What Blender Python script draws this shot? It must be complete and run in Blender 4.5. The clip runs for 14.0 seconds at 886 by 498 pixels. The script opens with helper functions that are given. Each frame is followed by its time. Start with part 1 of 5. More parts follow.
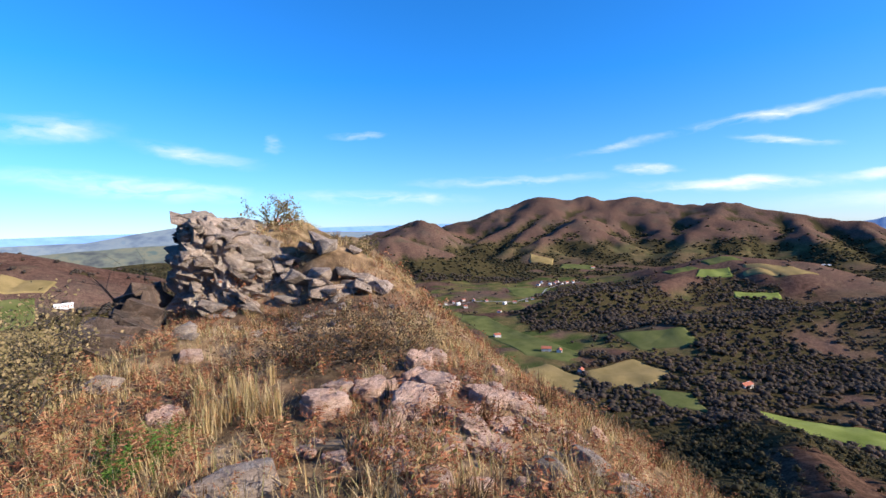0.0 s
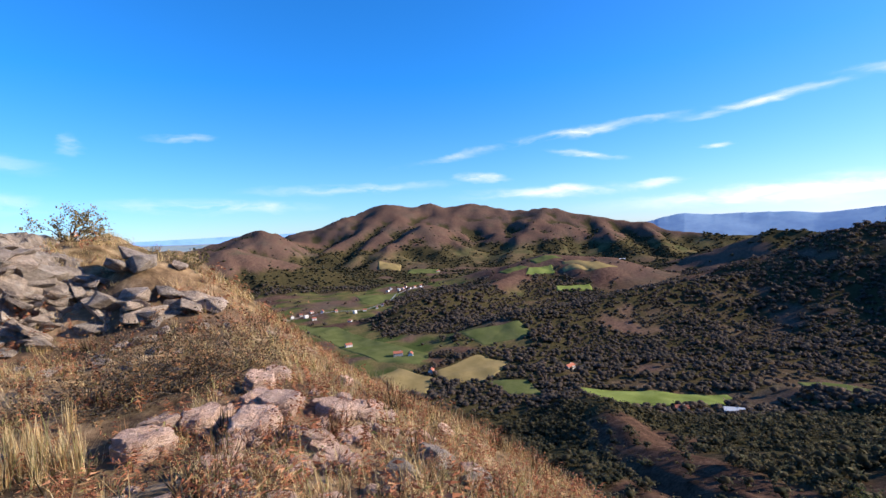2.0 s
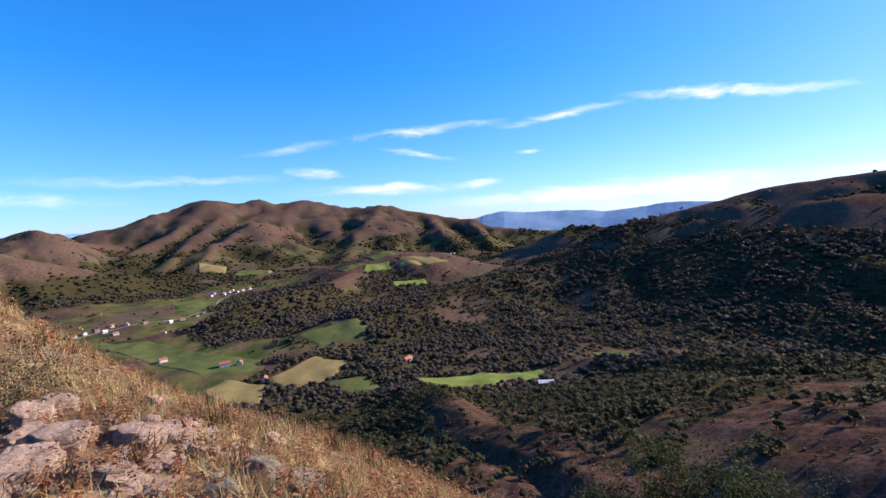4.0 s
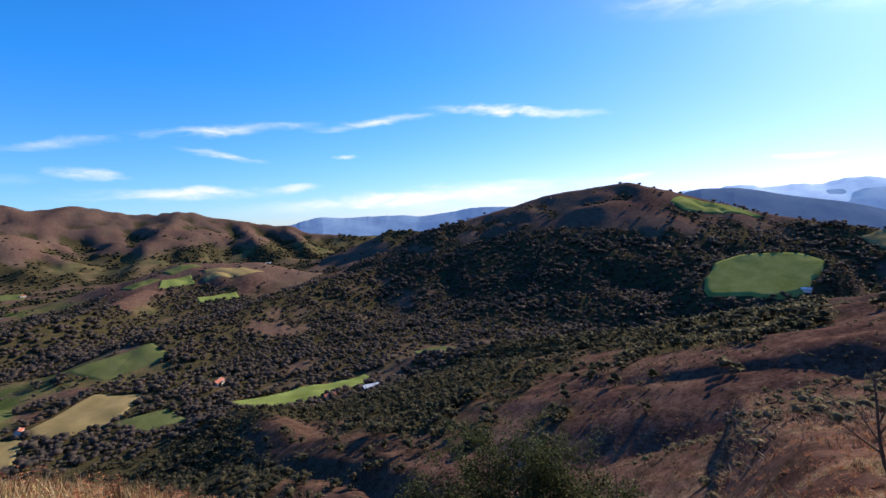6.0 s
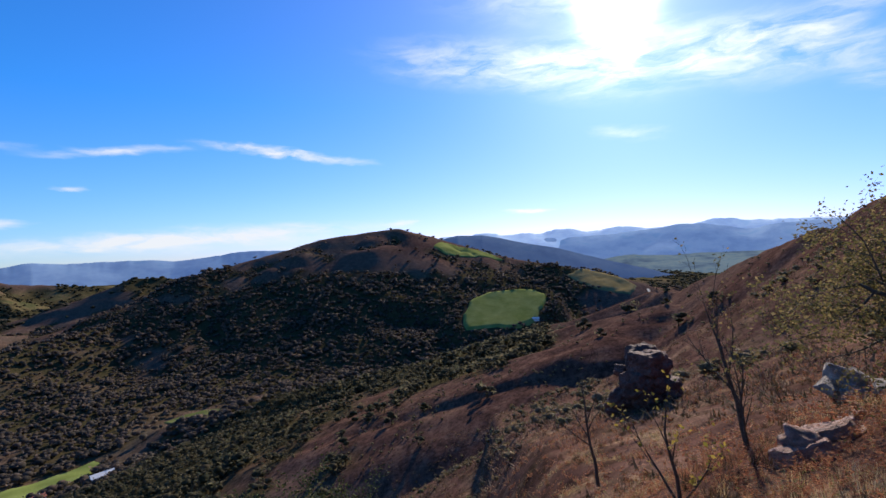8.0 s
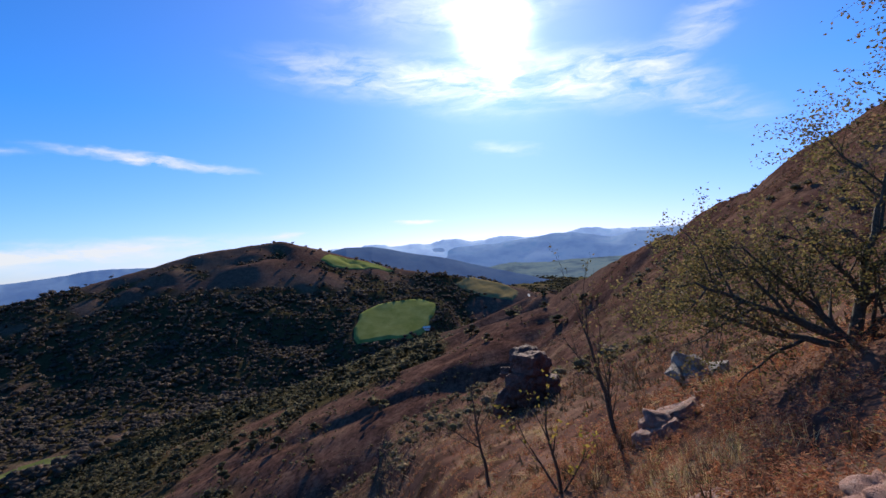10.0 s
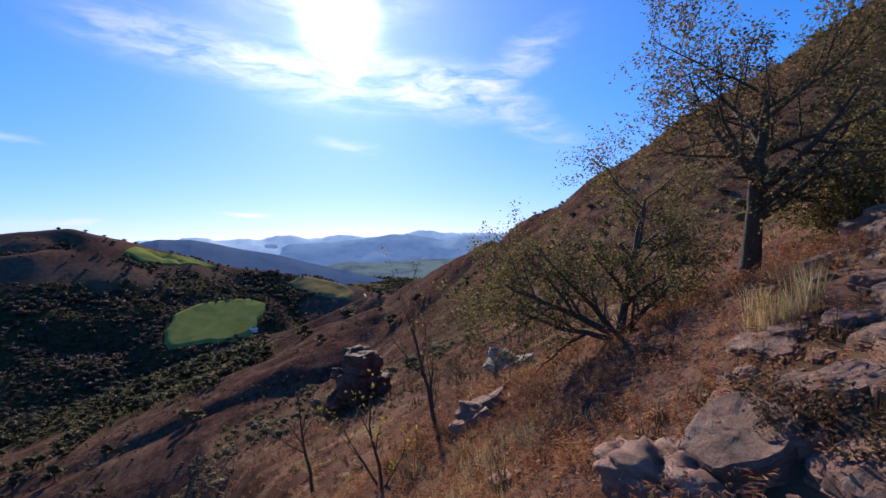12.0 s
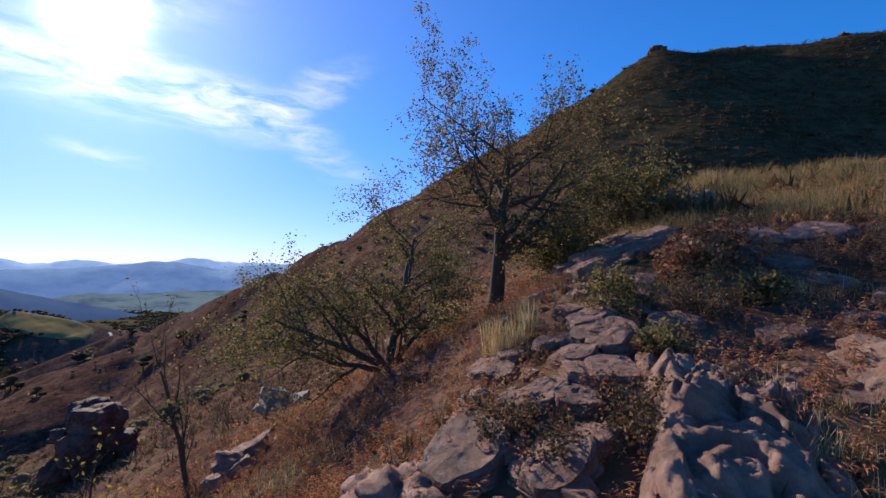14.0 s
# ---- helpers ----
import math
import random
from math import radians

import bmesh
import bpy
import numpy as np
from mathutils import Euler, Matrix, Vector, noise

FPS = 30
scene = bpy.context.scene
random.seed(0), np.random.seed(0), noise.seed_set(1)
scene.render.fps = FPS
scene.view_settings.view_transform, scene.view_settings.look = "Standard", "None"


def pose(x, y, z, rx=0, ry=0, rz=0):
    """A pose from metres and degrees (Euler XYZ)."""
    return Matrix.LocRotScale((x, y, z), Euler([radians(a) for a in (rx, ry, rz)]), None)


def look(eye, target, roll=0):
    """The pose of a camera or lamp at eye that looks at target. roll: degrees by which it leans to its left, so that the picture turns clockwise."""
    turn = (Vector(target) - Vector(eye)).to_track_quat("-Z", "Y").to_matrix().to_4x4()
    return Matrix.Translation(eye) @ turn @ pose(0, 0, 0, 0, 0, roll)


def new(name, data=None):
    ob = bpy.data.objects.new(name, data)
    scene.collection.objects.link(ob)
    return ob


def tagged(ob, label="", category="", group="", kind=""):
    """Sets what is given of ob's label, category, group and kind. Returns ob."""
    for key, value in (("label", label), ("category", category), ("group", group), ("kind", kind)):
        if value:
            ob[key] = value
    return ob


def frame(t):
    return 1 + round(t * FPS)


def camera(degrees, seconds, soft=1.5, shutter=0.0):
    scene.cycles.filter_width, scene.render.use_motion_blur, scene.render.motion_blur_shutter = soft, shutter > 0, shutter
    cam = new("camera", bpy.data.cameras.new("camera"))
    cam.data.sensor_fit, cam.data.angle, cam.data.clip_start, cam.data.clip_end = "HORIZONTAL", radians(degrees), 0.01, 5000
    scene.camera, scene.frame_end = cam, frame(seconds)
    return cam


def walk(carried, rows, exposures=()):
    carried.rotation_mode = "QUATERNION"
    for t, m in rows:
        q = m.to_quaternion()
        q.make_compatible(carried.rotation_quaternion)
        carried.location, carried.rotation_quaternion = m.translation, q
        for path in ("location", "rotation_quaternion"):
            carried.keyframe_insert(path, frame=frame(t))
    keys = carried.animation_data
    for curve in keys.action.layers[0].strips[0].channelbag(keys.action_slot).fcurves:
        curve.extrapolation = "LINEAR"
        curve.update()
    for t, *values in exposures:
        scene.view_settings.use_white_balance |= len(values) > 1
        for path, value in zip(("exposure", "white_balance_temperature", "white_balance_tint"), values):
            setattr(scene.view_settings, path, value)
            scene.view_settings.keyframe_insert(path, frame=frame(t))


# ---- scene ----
cam = camera(86.6, 14.0)

# seconds, place of the eye, turn, tilt and lean in degrees
EYE = 1.6
ROWS = (
    (0.0, 0.00, 0.00, 0.00, 0.00, -3.75, 1.68), (0.5, 0.01, 0.00, -0.01, -4.39, -3.59, 1.94), (1.0, 0.02, 0.00, -0.01, -9.52, -3.49, 2.41),
    (1.5, 0.03, -0.01, -0.01, -13.76, -3.48, 2.93), (2.0, 0.05, -0.01, -0.01, -18.51, -3.56, 2.91), (2.5, 0.06, -0.01, -0.02, -22.97, -4.13, 2.37),
    (5.0, 0.12, -0.09, -0.01, -48.85, -4.78, 3.71), (5.5, 0.13, -0.10, -0.01, -54.06, -4.80, 3.77), (6.0, 0.14, -0.12, -0.01, -60.06, -5.26, 2.97),
    (6.5, 0.15, -0.12, -0.01, -65.59, -5.07, 2.45), (7.0, 0.15, -0.12, -0.01, -73.26, -3.55, 1.81), (7.5, 0.16, -0.12, -0.01, -79.79, -2.15, 1.67),
    (8.0, 0.17, -0.13, -0.01, -86.93, -1.16, 2.39), (10.5, 0.20, -0.18, -0.01, -104.02, -0.53, 3.40), (11.0, 0.18, -0.21, -0.02, -109.10, -0.62, 3.20),
    (11.5, 0.17, -0.22, -0.02, -114.09, -1.15, 2.26), (12.0, 0.12, -0.25, 0.00, -119.89, -1.26, 0.93), (12.5, 0.06, -0.28, 0.02, -124.58, 0.15, 0.71),
    (13.0, 0.00, -0.32, 0.02, -130.99, 0.80, 0.12), (13.5, -0.04, -0.34, 0.03, -138.30, 1.69, -0.48), (14.0, -0.08, -0.36, 0.03, -145.36, 2.63, -0.65))
walk(cam, [(t, pose(x, y, EYE + z, 90 + p, r, w)) for t, x, y, z, w, p, r in ROWS],
     exposures=((0.0, 0.92), (5.0, 0.88), (7.0, 0.62), (8.0, 0.52), (11.0, 0.46), (14.0, 0.52)))

# ---- light ----
SUN_AZ, SUN_EL = 108.0, 24.3


def toward(az, el):
    a, e = radians(az), radians(el)
    return Vector((math.sin(a) * math.cos(e), math.cos(a) * math.cos(e), math.sin(e)))


SUN_WAY = toward(SUN_AZ, SUN_EL)
sun_data = bpy.data.lights.new("sun", "SUN")
sun_data.energy, sun_data.angle, sun_data.color = 5.0, radians(0.53), (1.0, 0.90, 0.77)
sun = new("sun", sun_data)
sun.matrix_world = look(SUN_WAY * 50, (0, 0, 0))


def link(tree, a, b):
    tree.links.new(a, b)


# clouds: bearing, height angle, half length, half thickness, tilt, density
CLOUDS = (
    (8, 4.2, 15, 0.8, 0, 0.7), (23.5, 4.8, 4.2, 0.8, -2, 1.3), (-39.5, 9.2, 7, 1.6, 6, 0.65), (-27.5, 7.6, 8, 1.2, -10, 0.7), (-33, 4.0, 17, 1.6, -4, 0.8), (-19.5, 8.8, 1.3, 1.6, 0, 0.5),
    (-10, 10.0, 4, 0.5, 4, 0.5), (-7, 2.6, 14, 1.0, -2, 0.8), (32, 2.6, 14, 1.0, 0, 1.0), (22, 7.7, 11, 0.6, 8, 0.6), (36.5, 9.3, 13, 0.75, 4.5, 0.95), (36, 6.6, 6, 0.5, -8, 0.8),
    (52.5, 10.1, 9, 0.75, 6, 0.95), (69, 10.5, 12, 0.7, -6, 1.6), (48.2, 6.3, 1.8, 0.4, 0, 1.0), (34, 3.0, 4, 0.6, 0, 0.8), (43, 3.0, 3, 0.6, 4, 0.9),
    (60, 1.2, 28, 1.7, 1.5, 1.5), (97, 2.8, 3.6, 0.4, -2, 1.5), (82, 2.1, 3.2, 0.45, 8, 1.2), (109, 11.1, 6, 1.2, -6, 0.45), (92, 20, 17, 3.6, -6, 0.75),
    (108, 18.5, 16, 5.2, -4, 1.0), (122, 17.3, 11, 4.6, -6, 0.9), (131, 13.2, 8, 3.4, -30, 0.5), (130, 20.5, 9, 3.0, 30, 0.6), (104, 29, 22, 8, 0, 0.6))
SKY_LOW, SKY_HIGH = (0.64, 0.94, 1.60), (0.19, 1.0, 1.94)
SKY_SUN_LOW, SKY_SUN_HIGH = (0.80, 0.76, 1.66), (0.42, 0.84, 1.72)


def make_world():
    world = bpy.data.worlds.new("sky")
    scene.world = world
    world.use_nodes = True
    nt = world.node_tree
    nt.nodes.clear()
    N = nt.nodes.new
    out, bg = N("ShaderNodeOutputWorld"), N("ShaderNodeBackground")
    bg.inputs["Strength"].default_value = 0.075
    sky = N("ShaderNodeTexSky")
    sky.sky_type, sky.sun_disc = "NISHITA", False
    sky.sun_elevation, sky.sun_rotation = radians(SUN_EL), radians(SUN_AZ)
    sky.altitude, sky.air_density, sky.dust_density, sky.ozone_density = 300, 1.0, 0.08, 2.0
    co = N("ShaderNodeTexCoord")
    lift = N("ShaderNodeVectorMath")
    lift.operation = "ADD"
    lift.inputs[1].default_value = (0, 0, 0.02)
    link(nt, co.outputs["Generated"], lift.inputs[0])
    link(nt, lift.outputs[0], sky.inputs["Vector"])
    # bearing and height angle in degrees, for the clouds
    sep = N("ShaderNodeSeparateXYZ")
    link(nt, co.outputs["Generated"], sep.inputs[0])

    def math_node(op, a, b=None):
        n = N("ShaderNodeMath")
        n.operation = op
        for s, v in zip(n.inputs, (a, b)):
            if v is not None:
                if isinstance(v, (int, float)):
                    s.default_value = v
                else:
                    link(nt, v, s)
        return n.outputs[0]

    az = math_node("MULTIPLY", math_node("ARCTAN2", sep.outputs[0], sep.outputs[1]), 57.2958)
    el = math_node("MULTIPLY", math_node("ARCSINE", sep.outputs[2]), 57.2958)
    dome = N("ShaderNodeCombineXYZ")
    link(nt, az, dome.inputs[0])
    link(nt, el, dome.inputs[1])
    # torn edges: the clouds' shapes are bent by two scales of noise
    torn = dome.outputs[0]
    for scale, reach in (((0.16, 0.42, 1), (4.5, 1.5, 0)), ((0.55, 1.9, 1), (1.8, 0.55, 0))):
        pull = N("ShaderNodeMapping")
        pull.inputs["Scale"].default_value = scale
        link(nt, dome.outputs[0], pull.inputs[0])
        bend = N("ShaderNodeTexNoise")
        bend.inputs["Scale"].default_value, bend.inputs["Detail"].default_value = 1.0, 4
        link(nt, pull.outputs[0], bend.inputs["Vector"])
        centre, grow, total = N("ShaderNodeVectorMath"), N("ShaderNodeVectorMath"), N("ShaderNodeVectorMath")
        centre.operation, grow.operation, total.operation = "SUBTRACT", "MULTIPLY", "ADD"
        centre.inputs[1].default_value, grow.inputs[1].default_value = (0.5, 0.5, 0.5), reach
        link(nt, bend.outputs["Color"], centre.inputs[0])
        link(nt, centre.outputs[0], grow.inputs[0])
        link(nt, torn, total.inputs[0])
        link(nt, grow.outputs[0], total.inputs[1])
        torn = total.outputs[0]
    veil = None
    for ca, ce, half, thick, tilt, strength in CLOUDS:
        mp = N("ShaderNodeMapping")
        mp.vector_type = "TEXTURE"
        mp.inputs["Location"].default_value = (ca, ce, 0)
        mp.inputs["Rotation"].default_value = (0, 0, radians(tilt))
        mp.inputs["Scale"].default_value = (half, thick, 1)
        link(nt, torn, mp.inputs[0])
        ln = N("ShaderNodeVectorMath")
        ln.operation = "LENGTH"
        link(nt, mp.outputs[0], ln.inputs[0])
        mr = N("ShaderNodeMapRange")
        mr.interpolation_type = "SMOOTHSTEP"
        for k, v in ((1, 0.0), (2, 1.0), (3, strength), (4, 0.0)):
            mr.inputs[k].default_value = v
        link(nt, ln.outputs["Value"], mr.inputs[0])
        veil = mr.outputs[0] if veil is None else math_node("ADD", veil, mr.outputs[0])
    stretch = N("ShaderNodeMapping")
    stretch.inputs["Location"].default_value = (3.7, 1.9, 0)
    stretch.inputs["Rotation"].default_value = (0, 0, radians(-6))
    stretch.inputs["Scale"].default_value = (0.16, 0.62, 1)
    link(nt, torn, stretch.inputs[0])
    wisps = N("ShaderNodeTexNoise")
    wisps.inputs["Scale"].default_value, wisps.inputs["Detail"].default_value, wisps.inputs["Roughness"].default_value, wisps.inputs["Distortion"].default_value = 1.0, 9, 0.60, 0.5
    link(nt, stretch.outputs[0], wisps.inputs["Vector"])
    thin = N("ShaderNodeMapRange")
    for k, v in ((1, 0.34), (2, 0.72), (3, 0.0), (4, 1.15)):
        thin.inputs[k].default_value = v
    link(nt, wisps.outputs["Fac"], thin.inputs[0])
    cloud = math_node("MINIMUM", math_node("MULTIPLY", veil, thin.outputs[0]), 0.92)
    # blue of the upper sky, paler to the horizon
    hz = N("ShaderNodeMapRange")
    for k, v in ((1, -1.0), (2, 16.0), (3, 0.0), (4, 1.0)):
        hz.inputs[k].default_value = v
    link(nt, el, hz.inputs[0])
    tint = N("ShaderNodeMix")
    tint.data_type = "RGBA"
    link(nt, hz.outputs[0], tint.inputs[0])
    tint.inputs[6].default_value, tint.inputs[7].default_value = (*SKY_LOW, 1), (*SKY_HIGH, 1)
    # whiter blue on the side of the sun
    dot = N("ShaderNodeVectorMath")
    dot.operation = "DOT_PRODUCT"
    link(nt, co.outputs["Generated"], dot.inputs[0])
    dot.inputs[1].default_value = SUN_WAY
    facing = math_node("MAXIMUM", dot.outputs["Value"], 0.0)
    sunny = N("ShaderNodeMix")
    sunny.data_type = "RGBA"
    link(nt, math_node("POWER", facing, 2.0), sunny.inputs[0])
    link(nt, tint.outputs[2], sunny.inputs[6])
    tint_sun = N("ShaderNodeMix")
    tint_sun.data_type = "RGBA"
    link(nt, hz.outputs[0], tint_sun.inputs[0])
    tint_sun.inputs[6].default_value, tint_sun.inputs[7].default_value = (*SKY_SUN_LOW, 1), (*SKY_SUN_HIGH, 1)
    link(nt, tint_sun.outputs[2], sunny.inputs[7])
    mul = N("ShaderNodeMix")
    mul.data_type, mul.blend_type = "RGBA", "MULTIPLY"
    mul.inputs[0].default_value = 1.0
    link(nt, sky.outputs[0], mul.inputs[6])
    link(nt, sunny.outputs[2], mul.inputs[7])
    white = N("ShaderNodeMix")
    white.data_type = "RGBA"
    link(nt, cloud, white.inputs[0])
    link(nt, mul.outputs[2], white.inputs[6])
    white.inputs[7].default_value = (8.2, 8.4, 8.8, 1)
    # bright air round the sun
    glow = math_node("ADD", math_node("MULTIPLY", math_node("POWER", facing, 900), 60.0), math_node("MULTIPLY", math_node("POWER", facing, 45), 4.0))
    glow = math_node("ADD", glow, math_node("MULTIPLY", math_node("POWER", facing, 9), 2.3))
    glow = math_node("MULTIPLY", glow, math_node("ADD", math_node("MULTIPLY", cloud, 0.8), 0.6))
    add = N("ShaderNodeMix")
    add.data_type, add.blend_type = "RGBA", "ADD"
    add.inputs[0].default_value = 1.0
    link(nt, white.outputs[2], add.inputs[6])
    link(nt, glow, add.inputs[7])
    link(nt, add.outputs[2], bg.inputs["Color"])
    link(nt, bg.outputs[0], out.inputs["Surface"])


make_world()

# ---- terrain plan ----
def lattice(ix, iy, seed):
    n = (ix * 374761393 + iy * 668265263 + seed * 1442695041) & 0x7FFFFFFF
    n = ((n ^ (n >> 13)) * 1274126177) & 0x7FFFFFFF
    return ((n ^ (n >> 16)) & 0xFFFF) / 32767.5 - 1.0


def grain(x, y, size, seed=0):
    """Smooth noise from -1 to 1 with cells of that size."""
    u, v = np.asarray(x) / size + seed * 17.3, np.asarray(y) / size - seed * 9.7
    iu, iv = np.floor(u).astype(np.int64), np.floor(v).astype(np.int64)
    fu, fv = u - iu, v - iv
    fu, fv = fu * fu * fu * (fu * (6 * fu - 15) + 10), fv * fv * fv * (fv * (6 * fv - 15) + 10)
    a, b = lattice(iu, iv, seed), lattice(iu + 1, iv, seed)
    c, d = lattice(iu, iv + 1, seed), lattice(iu + 1, iv + 1, seed)
    return (a + (b - a) * fu) * (1 - fv) + (c + (d - c) * fu) * fv


def step(lo, hi, v):
    s = np.clip((v - lo) / (hi - lo), 0, 1)
    return s * s * (3 - 2 * s)


def at(az, r, el):
    """A place from its bearing, its distance and its height angle, seen from the eye."""
    a = math.radians(az)
    return r * math.sin(a), r * math.cos(a), EYE + r * math.tan(math.radians(el))


VALLEY = -264.0
# ridges: slope of the flanks, roundness of the top, crest (bearing, metres, height angle)
RIDGES = (
    # wooded hill with the pasture and its long spur
    (0.375, 12, ((20, 1000, -13.9), (27, 1060, -11.7), (34, 1150, -10.8), (40.5, 1270, -9.0), (49.4, 1450, -7.4), (54, 1580, -6.6), (57.4, 1660, -4.6), (60.7, 1710, -2.4), (66.5, 1760, -1.0),
                 (72.5, 1800, 0.6), (78, 1800, 1.25), (81.3, 1800, 1.6), (83.5, 1800, 0.9), (85.6, 1800, 0.1))),
    (0.32, 14, ((85.6, 1800, 0.1), (94.3, 1740, -2.5), (103.5, 1650, -4.2), (109, 1550, -5.7), (112, 1450, -8.0), (118, 1350, -11))),
    (0.40, 4, ((86, 1700, -2.2), (80, 1440, -6.2), (73.5, 1200, -10.4), (66, 980, -14.6))),
    (0.40, 4, ((61, 1700, -2.6), (64.5, 1420, -7.4), (65, 1150, -12.2))),
    (0.40, 4, ((75, 1750, -0.2), (73, 1500, -4.0), (70, 1320, -7.6), (66.5, 1150, -11.5))),
    (0.40, 4, ((54, 1540, -7.0), (56.5, 1300, -10.2), (58, 1080, -13.6))),
    # low ridge before the dome
    (0.5, 8, ((9, 1230, -11.7), (13.3, 1260, -9.9), (18.2, 1330, -8.9), (23, 1480, -8.4), (27, 1700, -7.0))),
    (0.3, 40, ((25, 1800, -7.0), (27.3, 1850, -6.1), (30.7, 1950, -4.7), (37.4, 1950, -5.3), (40.5, 1900, -6.3), (42.7, 1850, -7.9))),
    # the brown mountain with four tops, and its spurs
    (0.36, 5, ((-1, 3550, -2.4), (1.1, 3600, -1.2), (5.9, 3800, 0.7), (10.4, 3900, 1.85), (11.7, 3900, 2.2), (14.5, 3900, 1.75), (17.1, 3950, 2.1), (18.6, 3950, 1.4), (22.1, 3900, 1.95),
                (26.5, 3850, 0.8), (28.7, 3800, 0.6), (30.6, 3700, 0.85), (32.0, 3700, 0.6), (36.4, 3600, -0.5), (41.4, 3500, -1.3), (43.7, 3400, -2.2), (49.4, 3300, -3.1), (54, 3200, -4.6))),
    (0.37, 9, ((20.2, 3800, 0.9), (18.3, 3500, -0.7), (15.5, 3200, -0.5), (12.5, 2850, -2.8), (10.3, 2600, -4.6))),
    (0.37, 9, ((30.6, 3650, 0.5), (29, 3150, -1.8), (26.5, 2800, -4.0), (24.5, 2500, -6.0))),
    (0.37, 9, ((11.7, 3850, 1.9), (8, 3300, -1.0), (4.5, 2950, -3.2))),
    (0.40, 6, ((36.4, 3560, -0.7), (38.5, 3000, -3.0), (40, 2700, -4.6))),
    (0.37, 9, ((14.8, 3850, 1.5), (12.8, 3500, 0.2), (10.0, 3150, -1.7), (7.5, 2800, -3.9))),
    (0.40, 6, ((41.4, 3450, -1.5), (43.0, 3000, -3.6), (44.0, 2700, -5.0))),
    (0.38, 10, ((-12, 3300, -2.4), (-9.2, 3300, -1.8), (-3.2, 3200, -0.1), (1.1, 3400, -1.6))),
    (0.42, 12, ((-12, 2250, -4.6), (-10, 2250, -3.9), (-5.8, 2300, -1.8), (-2.1, 2300, -4.6), (0, 2250, -6.0))),
    (0.42, 12, ((-1, 2250, -5.8), (2.0, 2250, -4.4), (6.2, 2200, -6.9), (8, 2150, -8))),
    (0.4, 15, ((44, 2350, -6.6), (49.3, 2300, -4.1), (53.9, 2250, -2.5), (58, 2200, -3.0), (63, 2200, -5))),
    # brown hill and plain to the west
    (0.32, 20, ((-75, 1250, -0.6), (-50, 1300, -1.4), (-43.4, 1300, -1.9), (-41.2, 1300, -2.8), (-38.4, 1260, -3.9), (-33, 1250, -5.7), (-27, 1300, -8.5))),
    # the slope above the path and the spurs that run down from it
    (0.95, 3, ((110.5, 480, -7.6), (114, 430, -6.4), (117.9, 370, -4.2), (123.6, 300, -1.5), (130, 250, 1.4), (139, 205, 7.3))),
    (0.95, 3, ((139, 205, 7.3), (145, 185, 10.9), (150, 172, 13.5), (156, 163, 16.0), (163.8, 156, 19.1), (168.1, 152, 21.4))),
    (0.72, 2, ((169.6, 150, 22.6), (170.2, 150, 23.8), (174.4, 152, 22.9), (180, 155, 22.0), (189, 162, 21.0), (205, 180, 23.0))),
    (0.50, 10, ((110.5, 480, -7.5), (101.1, 470, -10.4), (94, 470, -12.6), (87.4, 480, -14.2), (80, 510, -15.9), (73.7, 540, -17.0), (64.2, 640, -17.4), (56, 760, -18.0))),
    (0.36, 14, ((112, 345, -8.4), (107.4, 305, -11.8), (97.6, 290, -17.4), (87.1, 310, -20.8), (80.1, 340, -23.5), (74.6, 380, -25.3), (66, 440, -26.5))),
    (0.55, 10, ((70, 190, -32), (56, 230, -32.5), (47.8, 300, -30.6), (41.1, 430, -25.4), (37.3, 560, -21.6), (34, 640, -21.0))),
    (0.50, 8, ((30, 200, -34), (22, 330, -29), (17, 480, -25), (14, 600, -22.5))),
)


def near_height(x, y):
    """The ridge on which the camera stands, in metres over the ground below it."""
    south = np.maximum(-2 - y, 0)
    top = 0.3 * np.where(south < 60, south, 60 + (south - 60) * 0.2)
    top = top - 0.62 * (np.sqrt(np.maximum(y - 13, 0) ** 2 + 4) - 2)
    top = top - (1 - step(2, 14, x)) * 0.27 * np.minimum(np.maximum(south - 16, 0), 45)
    axis = np.where(y > 0, -0.27 * y, 0.0)
    east = np.maximum(x - axis - 1.1, 0)
    west = np.maximum(axis - 1.6 - x, 0)
    steep = 0.5 + 0.28 * step(-5, 3, y)
    soft = np.sqrt(east ** 2 + 1) - 1
    flank = np.where(soft < 20, soft, 20 + (soft - 20) * 0.74) + np.maximum(soft - 115, 0) * 0.6
    z = top - steep * flank - 0.62 * (np.sqrt(west ** 2 + 1.5) - 1.22)
    # the outcrop: gentle to the east, broken off to the west
    u, v = x + 4.1, y - 11.0
    hump = 1.72 * np.exp(-(np.where(u > 0, u / 2.6, u / 2.4)) ** 2 - (np.where(v > 0, v / 4.0, v / 1.7)) ** 2)
    hump = hump * step(-6.6, -5.6, x + 0.25 * grain(x, y, 0.8, 5)) + 0.5 * np.exp(-((x + 2.2) / 1.2) ** 2 - ((y - 9.6) / 0.7) ** 2)
    ledge = 0.22 * grain(x, y, 0.9, 51) + 0.12 * grain(x, y, 0.35, 52)
    hump = hump + np.where(hump > 0.35, 1, hump / 0.35) * ledge * step(0.15, 0.6, hump) * (1 - step(-2.4, -1.2, x))
    return z + hump


